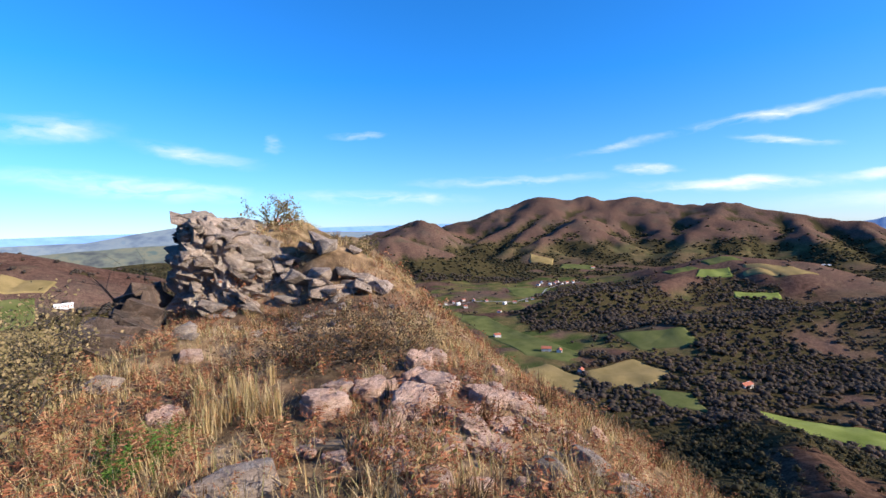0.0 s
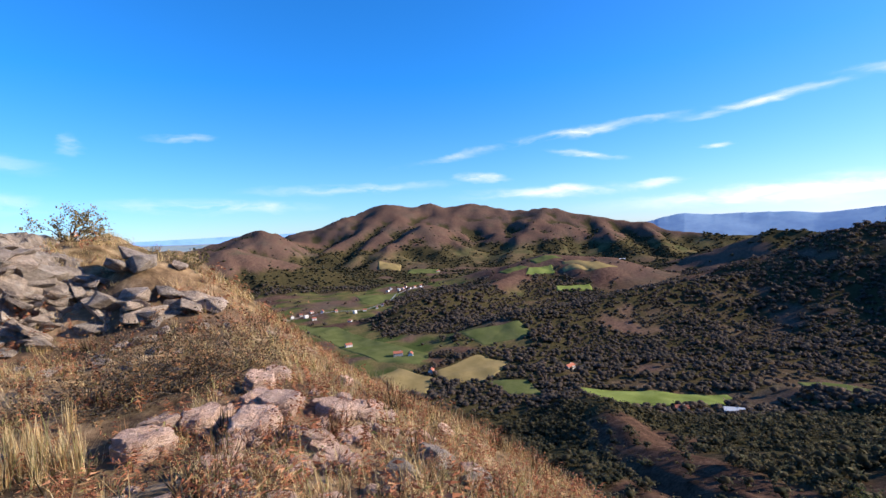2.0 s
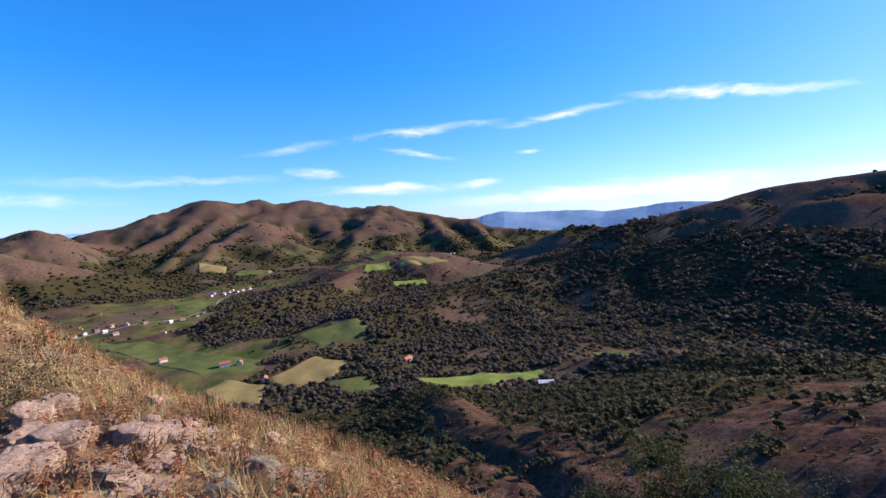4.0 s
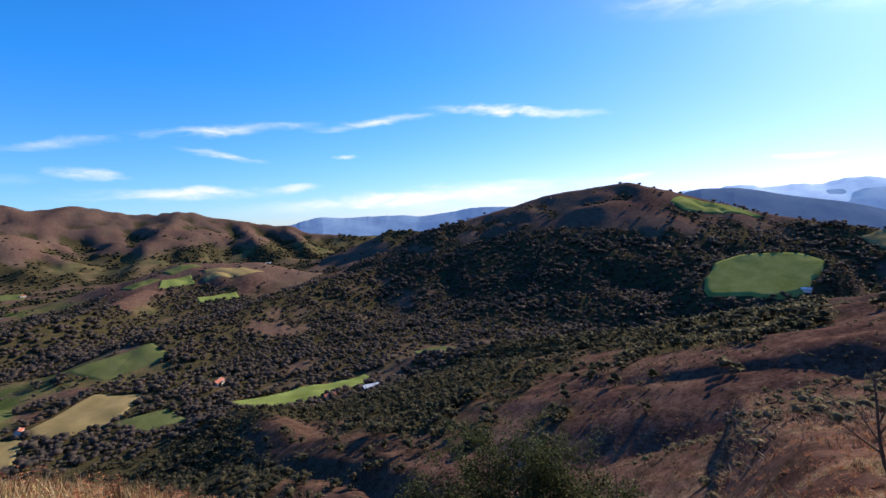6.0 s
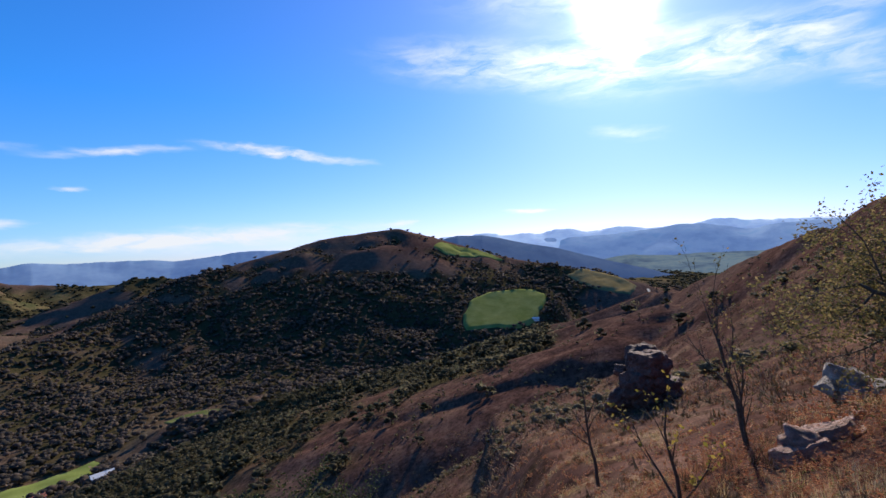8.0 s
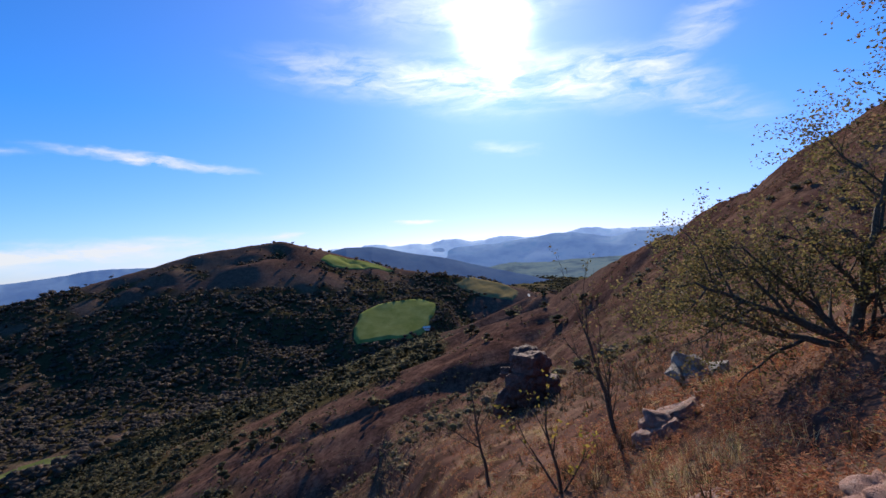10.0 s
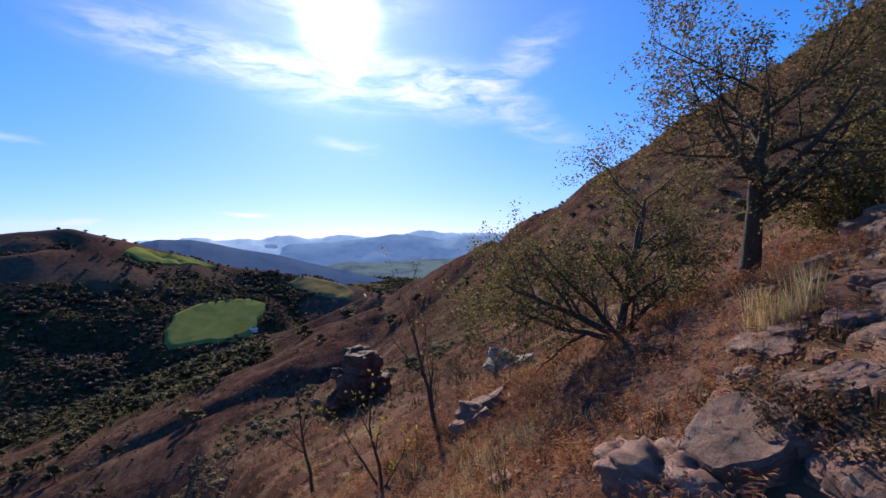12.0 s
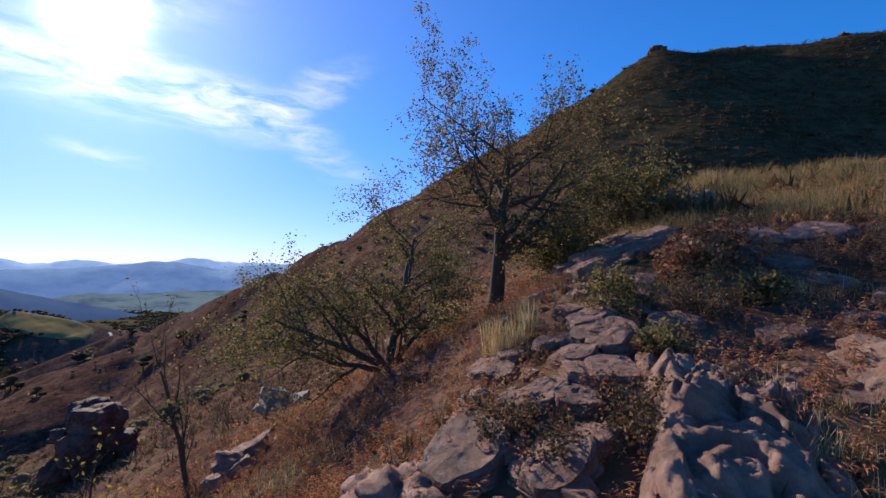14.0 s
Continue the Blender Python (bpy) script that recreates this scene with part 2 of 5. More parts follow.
def ground_height(x, y):
    x, y = np.asarray(x, float), np.asarray(y, float)
    r = np.hypot(x, y)
    k = np.clip(0.02 * r, 0.6, 14.0)
    far = step(1700, 2300, r)
    x0, y0 = x, y
    x, y = x + far * (38 * grain(x0, y0, 310, 17) + 16 * grain(x0, y0, 120, 18)), y + far * (38 * grain(x0, y0, 290, 19) + 16 * grain(x0, y0, 130, 20))
    floor = VALLEY + 4 * grain(x, y, 260, 3) + 40 * step(2300, 4900, r)
    near = np.maximum(near_height(x, y), -400)
    tops, close = [floor, near], np.full(r.shape, 1e9)
    for slope, blunt, crest in RIDGES:
        best = np.full(r.shape, -1e9)
        pts = [at(*p) for p in crest]
        for (ax, ay, az), (bx, by, bz) in zip(pts, pts[1:]):
            dx, dy = bx - ax, by - ay
            t = np.clip(((x - ax) * dx + (y - ay) * dy) / (dx * dx + dy * dy), 0, 1)
            d = np.hypot(x - ax - t * dx, y - ay - t * dy)
            best = np.maximum(best, az + (bz - az) * t - slope * (np.sqrt(d * d + blunt * blunt) - blunt))
            close = np.minimum(close, d)
        tops.append(best)
    high = np.max(tops, axis=0)
    z = high + k * np.log(sum(np.exp(np.clip((q - high) / k, -40, 0)) for q in tops)) * 0.6
    # the bracken slope below the path: long ribs and gullies that run down to the north
    slope = step(45, 110, r) * (1 - step(620, 820, r)) * step(10, 60, x) * (1 - step(330, 480, y))
    away = step(0, 260, close) * step(60, 500, r) * (1 - 0.85 * slope)
    up = step(6, 60, z - VALLEY)
    z = z + away * up * (26 * grain(x, y, 420, 1) + 15 * grain(x, y, 170, 2) - 12 * np.abs(grain(x, y, 240, 8)))
    # ravines between sharp spurs on the far mountain
    wide = step(1900, 2500, r)
    high = step(10, 90, z - VALLEY)
    u, v = x + 60 * grain(x, y, 260, 45), y + 60 * grain(x, y, 260, 46)
    cut = 46 * (np.abs(grain(u, v, 400, 15)) - 0.32) + 24 * (np.abs(grain(u, v, 190, 14)) - 0.32) + 12 * (np.abs(grain(u, v, 85, 16)) - 0.32)
    z = z - wide * high * (0.25 + 0.75 * step(0, 170, close)) * np.where(cut < 0, 0.75 * cut, cut)
    z = z + wide * high * (5 * grain(x, y, 60, 43) + 2.5 * grain(x, y, 30, 44))
    # gullies in the wooded hill
    fold = step(800, 950, r) * (1 - step(1900, 2300, r)) * up * step(0, 120, close)
    z = z - fold * (30 * (0.30 - np.abs(grain(u, v, 210, 47))) + 12 * (0.30 - np.abs(grain(u, v, 90, 48))))
    z = z + step(80, 400, r) * (1 - 0.85 * slope) * (4.0 * grain(x, y, 70, 4) * step(0, 90, close) + 1.3 * grain(x, y, 26, 6))
    z = z + step(25, 90, r) * (1 - step(200, 600, r)) * (0.5 * grain(x, y, 22, 9) + 0.5 * grain(x, y, 9, 10))
    c, d = x * 0.961 - y * 0.276, x * 0.276 + y * 0.961
    c = c + 10 * grain(x, y, 90, 49)
    z = z + slope * (7.5 * (np.abs(grain(c, d * 0.14, 58, 27)) - 0.35) + 3.2 * (np.abs(grain(c, d * 0.2, 24, 28)) - 0.35) + 0.8 * grain(c, d * 0.3, 9, 50))
    # the pasture on the wooded hill lies in an even hollow
    lawn = (1 - step(0.75, 1.25, np.hypot((x - 1172 + 0.45 * (y + 85)) / 140, (y + 85) / 165)))
    z = z + lawn * (-172 + 0.31 * (x - 1180) - 0.02 * (y + 95) + 2 * grain(x, y, 60, 53) - z)
    z = z + (1 - step(60, 200, r)) * (0.22 * grain(x, y, 3.1, 11) * step(2, 7, r) + 0.09 * grain(x, y, 1.1, 12) + 0.035 * grain(x, y, 0.4, 13))
    return z
# ---- end of plan ----


# ---- materials ----
def material(name, rough=0.85):
    m = bpy.data.materials.new(name)
    m.use_nodes = True
    bsdf = m.node_tree.nodes["Principled BSDF"]
    bsdf.inputs["Roughness"].default_value = rough
    bsdf.inputs["Specular IOR Level"].default_value = 0.25
    return m, m.node_tree, bsdf


def noise_node(nt, scale, detail=6, rough=0.6, vector=None):
    n = nt.nodes.new("ShaderNodeTexNoise")
    n.inputs["Scale"].default_value, n.inputs["Detail"].default_value, n.inputs["Roughness"].default_value = scale, detail, rough
    if vector:
        link(nt, vector, n.inputs["Vector"])
    return n.outputs["Fac"]


def ramp(nt, value, stops):
    n = nt.nodes.new("ShaderNodeValToRGB")
    els = n.color_ramp.elements
    while len(els) < len(stops):
        els.new(0.5)
    for e, (p, c) in zip(els, stops):
        e.position, e.color = p, (*c, 1)
    link(nt, value, n.inputs["Fac"])
    return n.outputs["Color"]


def blend(nt, fac, a, b, kind="MIX"):
    n = nt.nodes.new("ShaderNodeMix")
    n.data_type, n.blend_type = "RGBA", kind
    for s, v in ((n.inputs[0], fac), (n.inputs[6], a), (n.inputs[7], b)):
        if isinstance(v, (int, float)):
            s.default_value = v
        elif isinstance(v, tuple):
            s.default_value = (*v, 1)
        else:
            link(nt, v, s)
    return n.outputs[2]


def bump(nt, bsdf, height, strength, distance):
    n = nt.nodes.new("ShaderNodeBump")
    n.inputs["Strength"].default_value, n.inputs["Distance"].default_value = strength, distance
    link(nt, height, n.inputs["Height"])
    link(nt, n.outputs[0], bsdf.inputs["Normal"])


def place(nt):
    return nt.nodes.new("ShaderNodeTexCoord").outputs["Object"]


def ground_material():
    m, nt, bsdf = material("hill_ground", 1.0)
    bsdf.inputs["Specular IOR Level"].default_value = 0.0
    co = place(nt)
    cover = nt.nodes.new("ShaderNodeVertexColor")
    cover.layer_name = "cover"
    split = nt.nodes.new("ShaderNodeSeparateColor")
    link(nt, cover.outputs["Color"], split.inputs[0])
    wood, rust, dry = split.outputs[0], split.outputs[1], split.outputs[2]
    n_far, n_mid, n_near = noise_node(nt, 0.006, 8, 0.65, co), noise_node(nt, 0.09, 8, 0.7, co), noise_node(nt, 2.6, 8, 0.7, co)
    # grey-mauve heath tones, cooled further to paint the blue haze on far hills
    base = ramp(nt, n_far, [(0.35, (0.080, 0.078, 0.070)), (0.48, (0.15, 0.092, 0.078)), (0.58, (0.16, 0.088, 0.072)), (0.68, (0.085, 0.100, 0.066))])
    base = blend(nt, 0.6, base, ramp(nt, n_mid, [(0.3, (0.05, 0.042, 0.030)), (0.5, (0.13, 0.082, 0.060)), (0.7, (0.20, 0.14, 0.09))]))
    red = ramp(nt, n_mid, [(0.3, (0.038, 0.024, 0.019)), (0.5, (0.100, 0.053, 0.041)), (0.7, (0.17, 0.102, 0.074))])
    straw = ramp(nt, n_near, [(0.3, (0.12, 0.078, 0.044)), (0.5, (0.27, 0.18, 0.10)), (0.7, (0.42, 0.31, 0.19))])
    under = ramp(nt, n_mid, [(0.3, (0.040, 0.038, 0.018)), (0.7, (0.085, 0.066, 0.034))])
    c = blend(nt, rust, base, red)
    c = blend(nt, dry, c, straw)
    lea = ramp(nt, noise_node(nt, 0.011, 3, 0.5, co), [(0.40, (0.060, 0.080, 0.026)), (0.5, (0.12, 0.115, 0.045)), (0.56, (0.17, 0.13, 0.058)), (0.66, (0.07, 0.09, 0.03))])
    c = blend(nt, cover.outputs["Alpha"], c, lea)
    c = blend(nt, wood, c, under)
    tuss = ramp(nt, noise_node(nt, 0.42, 7, 0.75, co), [(0.38, (0.34, 0.36, 0.30)), (0.5, (0.95, 0.92, 0.88)), (0.62, (1.4, 1.34, 1.25))])
    c = blend(nt, 0.75, c, tuss, "MULTIPLY")
    soil = ramp(nt, n_near, [(0.3, (0.32, 0.32, 0.32)), (0.7, (1.3, 1.3, 1.3))])
    c = blend(nt, 0.6, c, soil, "MULTIPLY")
    link(nt, c, bsdf.inputs["Base Color"])
    bump(nt, bsdf, n_near, 0.6, 0.12)
    return m


GROUND = ground_material()


# ---- ground ----
def off_path(x, y):
    """0 on the trodden footpath, 1 beside it."""
    track = np.where(y < 0, 0.75 + 0.12 * (-y) * (y > -12) + 0.5 * (y <= -12), -0.2 * y - 0.6)
    return step(0.35, 0.9, np.abs(x - track))


def covers(x, y, z):
    """Woodland (also the upper hill's painted shade), bracken and dry grass, 0 to 1."""
    r, az = np.hypot(x, y), np.degrees(np.arctan2(x, y))
    patch = grain(x, y, 150, 21) + 0.6 * grain(x, y, 60, 22) + 0.35 * grain(x, y, 25, 23)
    low = 1 - step(60, 230, z - VALLEY)
    hill = step(45, 60, az) * (1 - 0.8 * step(98, 106, az)) * (1 - step(112, 118, az)) * step(820, 900, r) * (1 - 0.62 * step(-150, -30, z)) * (1 - step(-50, 5, z))
    spur = step(5, 14, az) * (1 - step(52, 60, az)) * step(1000, 1120, r) * (1 - step(1750, 1900, r)) * (1 - step(-150, -90, z)) * (1 - 0.8 * step(1430, 1560, r) * step(20, 26, az))
    vale = step(170, 300, r) * (1 - step(880, 1150, r)) * step(8, 20, az) * (1 - step(75, 95, az)) * (1 - step(-140, -85, z))
    gully = step(55, 70, az) * (1 - step(98, 112, az)) * step(170, 260, r) * (1 - step(700, 820, r)) * (1 - step(-100, -60, z))
    cones = step(-14, -10, az) * (1 - step(8, 14, az)) * step(1850, 1950, r) * (1 - step(-205, -150, z)) * (1 - step(2500, 2700, r))
    folds = step(1900, 2300, r) * (1 - step(-190, -120, z)) * 0.75
    folds = np.maximum(folds, step(1900, 2300, r) * step(84, 92, az) * 0.55)
    west = step(-80, -60, az) * (1 - step(-25, -20, az)) * step(500, 700, r) * (1 - step(-160, -90, z))
    infill = step(880, 980, r) * (1 - step(1600, 1750, r)) * step(22, 30, az) * (1 - step(58, 66, az)) * (1 - step(-150, -110, z))
    dip = sum(ground_height(x + a, y + b) for a, b in ((70, 0), (-70, 0), (0, 70), (0, -70))) / 4 - z
    gulch = step(850, 1000, r) * (1 - step(-20, 60, z)) * step(2.0, 9.0, dip) * 1.2
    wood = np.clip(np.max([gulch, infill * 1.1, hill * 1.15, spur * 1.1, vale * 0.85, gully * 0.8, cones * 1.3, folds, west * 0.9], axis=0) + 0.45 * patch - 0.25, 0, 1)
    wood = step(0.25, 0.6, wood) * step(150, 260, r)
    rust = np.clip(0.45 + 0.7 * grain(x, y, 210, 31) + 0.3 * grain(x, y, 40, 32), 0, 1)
    # redness fades with distance, haze put into the far ground's colour
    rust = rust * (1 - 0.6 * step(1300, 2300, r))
    # dark cover on the upper hill's face paints the shade there
    wood = np.maximum(wood, 0.8 * step(150, 166, np.where(az < -120, az + 360, az)) * step(38, 60, r) * (1 - step(240, 300, r)))
    # the open red spur below the ridge
    bare = np.full(np.shape(r), 1e9)
    crest = [at(*p)[:2] for p in ((62, 215, 0), (52, 255, 0), (47.8, 300, 0), (43, 390, 0), (39.5, 500, 0))]
    for (ax, ay), (bx, by) in zip(crest, crest[1:]):
        t = np.clip(((x - ax) * (bx - ax) + (y - ay) * (by - ay)) / ((bx - ax) ** 2 + (by - ay) ** 2), 0, 1)
        bare = np.minimum(bare, np.hypot(x - ax - t * (bx - ax), y - ay - t * (by - ay)))
    bare = 1 - step(22, 60, bare + 26 * grain(x, y, 38, 29))
    wood = wood * (1 - 0.80 * bare)
    rust = np.maximum(rust, bare)
    close = 1 - step(60, 200, r)
    south = step(45, 72, az) + 1 - step(-150, -95, az)
    rust = rust * (1 - close) + close * np.clip(0.25 + 0.65 * south + 0.4 * grain(x, y, 2.3, 33), 0, 1)
    dry = close * np.clip(0.75 - 0.75 * south + 0.5 * grain(x, y, 1.7, 34), 0, 1)
    trod = (y < -1) * (1 - off_path(x, y)) * (1 - step(14, 18, r)) * (0.55 + 0.4 * grain(x, y, 0.6, 35))
    pasture = (1 - 0.85 * step(22, 36, az)) * (1 - step(14, 40, z - VALLEY)) * step(420, 560, r) * (1 - step(2100, 2500, r)) * step(-0.5, 0.1, grain(x, y, 110, 25) + 0.5 * grain(x, y, 45, 26))
    pasture = np.maximum(pasture, step(2400, 2900, r) * (1 - step(60, 110, z - VALLEY)) * 0.7)
    return np.maximum(wood, np.clip(trod, 0, 0.75)), rust, dry, pasture


def build_ground():
    az = np.radians(np.concatenate([np.arange(-54, 200, 0.38), np.arange(200, 306, 2.0)]))
    rs = np.concatenate([np.geomspace(0.35, 30, 120, endpoint=False), np.geomspace(30, 250, 60, endpoint=False), np.geomspace(250, 2000, 150, endpoint=False), np.geomspace(2000, 4950, 88)])
    A, Rr = np.meshgrid(az, rs)
    x, y = Rr * np.sin(A), Rr * np.cos(A)
    z = ground_height(x, y)
    n, m = A.shape
    verts = np.stack([x, y, z], -1).reshape(-1, 3)
    verts = np.vstack([verts, [[0, 0, float(ground_height(0.0, 0.0))]]])
    i, j = np.meshgrid(np.arange(n - 1), np.arange(m), indexing="ij")
    j2 = (j + 1) % m
    quads = np.stack([i * m + j, i * m + j2, (i + 1) * m + j2, (i + 1) * m + j], -1).reshape(-1, 4)[:, ::-1]
    jj = np.arange(m)
    fan = np.stack([np.full(m, n * m), jj, (jj + 1) % m], -1)
    me = bpy.data.meshes.new("ground")
    me.vertices.add(len(verts))
    me.vertices.foreach_set("co", verts.ravel())
    loops = np.concatenate([quads.ravel(), fan.ravel()])
    me.loops.add(len(loops))
    me.loops.foreach_set("vertex_index", loops.astype(np.int32))
    starts = np.concatenate([np.arange(len(quads)) * 4, len(quads) * 4 + np.arange(m) * 3])
    me.polygons.add(len(starts))
    me.polygons.foreach_set("loop_start", starts.astype(np.int32))
    me.update(calc_edges=True)
    me.validate()
    me.polygons.foreach_set("use_smooth", np.ones(len(me.polygons), bool))
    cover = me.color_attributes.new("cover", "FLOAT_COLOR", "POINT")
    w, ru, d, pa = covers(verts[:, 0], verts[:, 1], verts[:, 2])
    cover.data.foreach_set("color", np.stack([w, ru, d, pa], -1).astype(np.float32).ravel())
    me.materials.append(GROUND)
    return tagged(new("ground", me), "brown bracken hills with dry grass above a green valley", "ground", kind="structure")


ground = build_ground()


# ---- makers ----
RNG = np.random.default_rng(7)


def mesh_from(name, verts, faces, mat, smooth=False):
    me = bpy.data.meshes.new(name)
    me.from_pydata([tuple(v) for v in verts], [], [tuple(f) for f in faces])
    me.update()
    if smooth:
        me.polygons.foreach_set("use_smooth", np.ones(len(me.polygons), bool))
    if mat:
        me.materials.append(mat)
    return me


def mesh_arrays(name, verts, tris, mat, smooth=False):
    """A mesh of triangles from arrays."""
    me = bpy.data.meshes.new(name)
    me.vertices.add(len(verts))
    me.vertices.foreach_set("co", np.asarray(verts, np.float32).ravel())
    me.loops.add(len(tris) * 3)
    me.loops.foreach_set("vertex_index", np.asarray(tris, np.int32).ravel())
    me.polygons.add(len(tris))
    me.polygons.foreach_set("loop_start", np.arange(len(tris), dtype=np.int32) * 3)
    me.update(calc_edges=True)
    if smooth:
        me.polygons.foreach_set("use_smooth", np.ones(len(tris), bool))
    me.materials.append(mat)
    return me


def scatter(name, protos, pick, pos, turn, size, mat, smooth=False):
    """One mesh of many copies of small triangle meshes: pick of proto, place, turn about z and size (x, y, z) of each."""
    V, F, base = [], [], 0
    for k, (pv, pf) in enumerate(protos):
        sel = np.nonzero(pick == k)[0]
        if not len(sel):
            continue
        c, s = np.cos(turn[sel])[:, None], np.sin(turn[sel])[:, None]
        p = pv[None] * size[sel][:, None, :]
        q = np.stack([p[..., 0] * c - p[..., 1] * s, p[..., 0] * s + p[..., 1] * c, p[..., 2]], -1) + pos[sel][:, None, :]
        V.append(q.reshape(-1, 3))
        F.append((pf[None] + (np.arange(len(sel)) * len(pv))[:, None, None] + base).reshape(-1, 3))
        base += len(sel) * len(pv)
    return mesh_arrays(name, np.vstack(V), np.vstack(F), mat, smooth)


def part(name, me, parent, label="", m=None):
    ob = new(name, me)
    ob.parent = parent
    if m is not None:
        ob.matrix_basis = m
    return tagged(ob, label)


def ball(sub, seed, rough, squash=1.0):
    """A lumpy ball of triangles."""
    bm = bmesh.new()
    bmesh.ops.create_icosphere(bm, subdivisions=sub + 1, radius=1.0)
    rng = np.random.default_rng(seed)
    v = np.array([p.co[:] for p in bm.verts])
    v *= (1 + rough * rng.uniform(-1, 1, len(v)))[:, None]
    v[:, 2] *= squash
    f = np.array([[p.index for p in t.verts] for t in bm.faces])
    bm.free()
    return v, f


def crown_proto(clumps, sub, seed, trunk=True):
    """A tree of the middle distance: clumps of foliage on a short stem, one unit wide and high."""
    rng = np.random.default_rng(seed)
    V, F, n = [], [], 0
    for i in range(clumps):
        v, f = ball(sub, seed * 31 + i, 0.22)
        a, h = rng.uniform(0, 6.28), rng.uniform(0.35, 0.85)
        out = rng.uniform(0.05, 0.30) * (1.25 - h) * 1.4 if clumps > 1 else 0
        r = rng.uniform(0.17, 0.27) if clumps > 2 else rng.uniform(0.3, 0.42)
        v = v * (r, r, r * 0.85) + (out * math.cos(a), out * math.sin(a), h if clumps > 1 else 0.5)
        V.append(v)
        F.append(f + n)
        n += len(v)
    if trunk:
        a = np.arange(3) * 2.094
        v = np.concatenate([np.stack([0.04 * np.cos(a), 0.04 * np.sin(a), 0 * a - 0.15], -1), np.stack([0.02 * np.cos(a), 0.02 * np.sin(a), 0 * a + 0.6], -1)])
        F.append(np.array([[0, 1, 4], [0, 4, 3], [1, 2, 5], [1, 5, 4], [2, 0, 3], [2, 3, 5]]) + n)
        V.append(v)
    return np.vstack(V), np.vstack(F)


def octa_proto(seed):
    """A far tree of eight faces."""
    rng = np.random.default_rng(seed + 900)
    a = np.arange(4) * 1.571
    v = np.vstack([np.column_stack([np.cos(a), np.sin(a), 0 * a + 0.4]) * rng.uniform(0.6, 1.1, (4, 1)), [[0, 0, 1.0]], [[0, 0, -0.3]]])
    return v, np.array([[0, 1, 4], [1, 2, 4], [2, 3, 4], [3, 0, 4], [1, 0, 5], [2, 1, 5], [3, 2, 5], [0, 3, 5]])


def leafy_proto(leaves, core, seed, size=0.16, sub=0):
    """A tree of the middle distance: many small sprays of leaves round lumpy cores."""
    rng = np.random.default_rng(seed)
    v, f = crown_proto(core, sub, seed)
    v = v.copy()
    n = len(v)
    u = rng.normal(0, 1, (leaves, 3))
    u /= np.linalg.norm(u, axis=1)[:, None]
    lump = 1 + 0.22 * np.sin(u[:, 0] * 5 + seed) * np.sin(u[:, 1] * 4 + 2 * seed)
    c = u * (rng.uniform(0.30, 0.50, leaves) * lump)[:, None] * (1, 1, 0.85) + (0, 0, 0.56)
    t = c[:, None, :] + rng.normal(0, size * 0.55, (leaves, 3, 3))
    return np.vstack([v, t.reshape(-1, 3)]), np.vstack([f, n + np.arange(leaves * 3).reshape(-1, 3)])


# ---- more materials ----
def foliage_material(name, stops, through_light=0.3, noise_scale=0.0):
    m, nt, bsdf = material(name, 0.85)
    bsdf.inputs["Specular IOR Level"].default_value = 0.08
    geo = nt.nodes.new("ShaderNodeNewGeometry")
    c = ramp(nt, geo.outputs["Random Per Island"], stops)
    if noise_scale:
        c = blend(nt, 0.7, c, ramp(nt, noise_node(nt, noise_scale, 4, 0.7, place(nt)), [(0.32, (0.45, 0.52, 0.50)), (0.48, (0.9, 0.9, 0.86)), (0.66, (1.6, 1.42, 1.3))]), "MULTIPLY")
    link(nt, c, bsdf.inputs["Base Color"])
    if through_light:
        tr, mix = nt.nodes.new("ShaderNodeBsdfTranslucent"), nt.nodes.new("ShaderNodeMixShader")
        link(nt, c, tr.inputs["Color"])
        mix.inputs[0].default_value = through_light
        link(nt, bsdf.outputs[0], mix.inputs[1])
        link(nt, tr.outputs[0], mix.inputs[2])
        link(nt, mix.outputs[0], nt.nodes["Material Output"].inputs["Surface"])
    return m


WOODS = foliage_material("woodland", [(0.0, (0.074, 0.080, 0.048)), (0.5, (0.104, 0.096, 0.060)), (1.0, (0.142, 0.120, 0.078))], 0.7, 0.07)
# grey-brown autumn wood, made paler and greyer to paint haze over the hill
WOODS_HAZED = foliage_material("hazed_autumn_wood", [(0.0, (0.106, 0.094, 0.078)), (0.5, (0.132, 0.107, 0.090)), (1.0, (0.160, 0.122, 0.102))], 0.65, 0.06)
SCRUB = foliage_material("scrub", [(0.0, (0.10, 0.088, 0.045)), (0.4, (0.15, 0.115, 0.065)), (0.7, (0.20, 0.14, 0.085)), (1.0, (0.12, 0.12, 0.055))], 0.35, 3.0)
STRAW = foliage_material("dry_grass", [(0.0, (0.30, 0.18, 0.08)), (0.35, (0.54, 0.38, 0.18)), (0.75, (0.68, 0.53, 0.30)), (0.86, (0.20, 0.19, 0.07)), (1.0, (0.28, 0.28, 0.10))], 0.35)
RUST = foliage_material("dead_bracken", [(0.0, (0.12, 0.052, 0.030)), (0.35, (0.29, 0.105, 0.055)), (0.65, (0.41, 0.17, 0.09)), (0.86, (0.48, 0.28, 0.15)), (1.0, (0.15, 0.17, 0.05))], 0.35)
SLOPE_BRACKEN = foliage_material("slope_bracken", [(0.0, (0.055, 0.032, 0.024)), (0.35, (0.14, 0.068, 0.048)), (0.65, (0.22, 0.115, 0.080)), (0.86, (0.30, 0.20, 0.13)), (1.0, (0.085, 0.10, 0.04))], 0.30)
KNOLL_GRASS = foliage_material("knoll_grass", [(0.0, (0.17, 0.10, 0.05)), (0.4, (0.27, 0.18, 0.085)), (0.8, (0.40, 0.29, 0.14)), (1.0, (0.14, 0.14, 0.05))], 0.35)
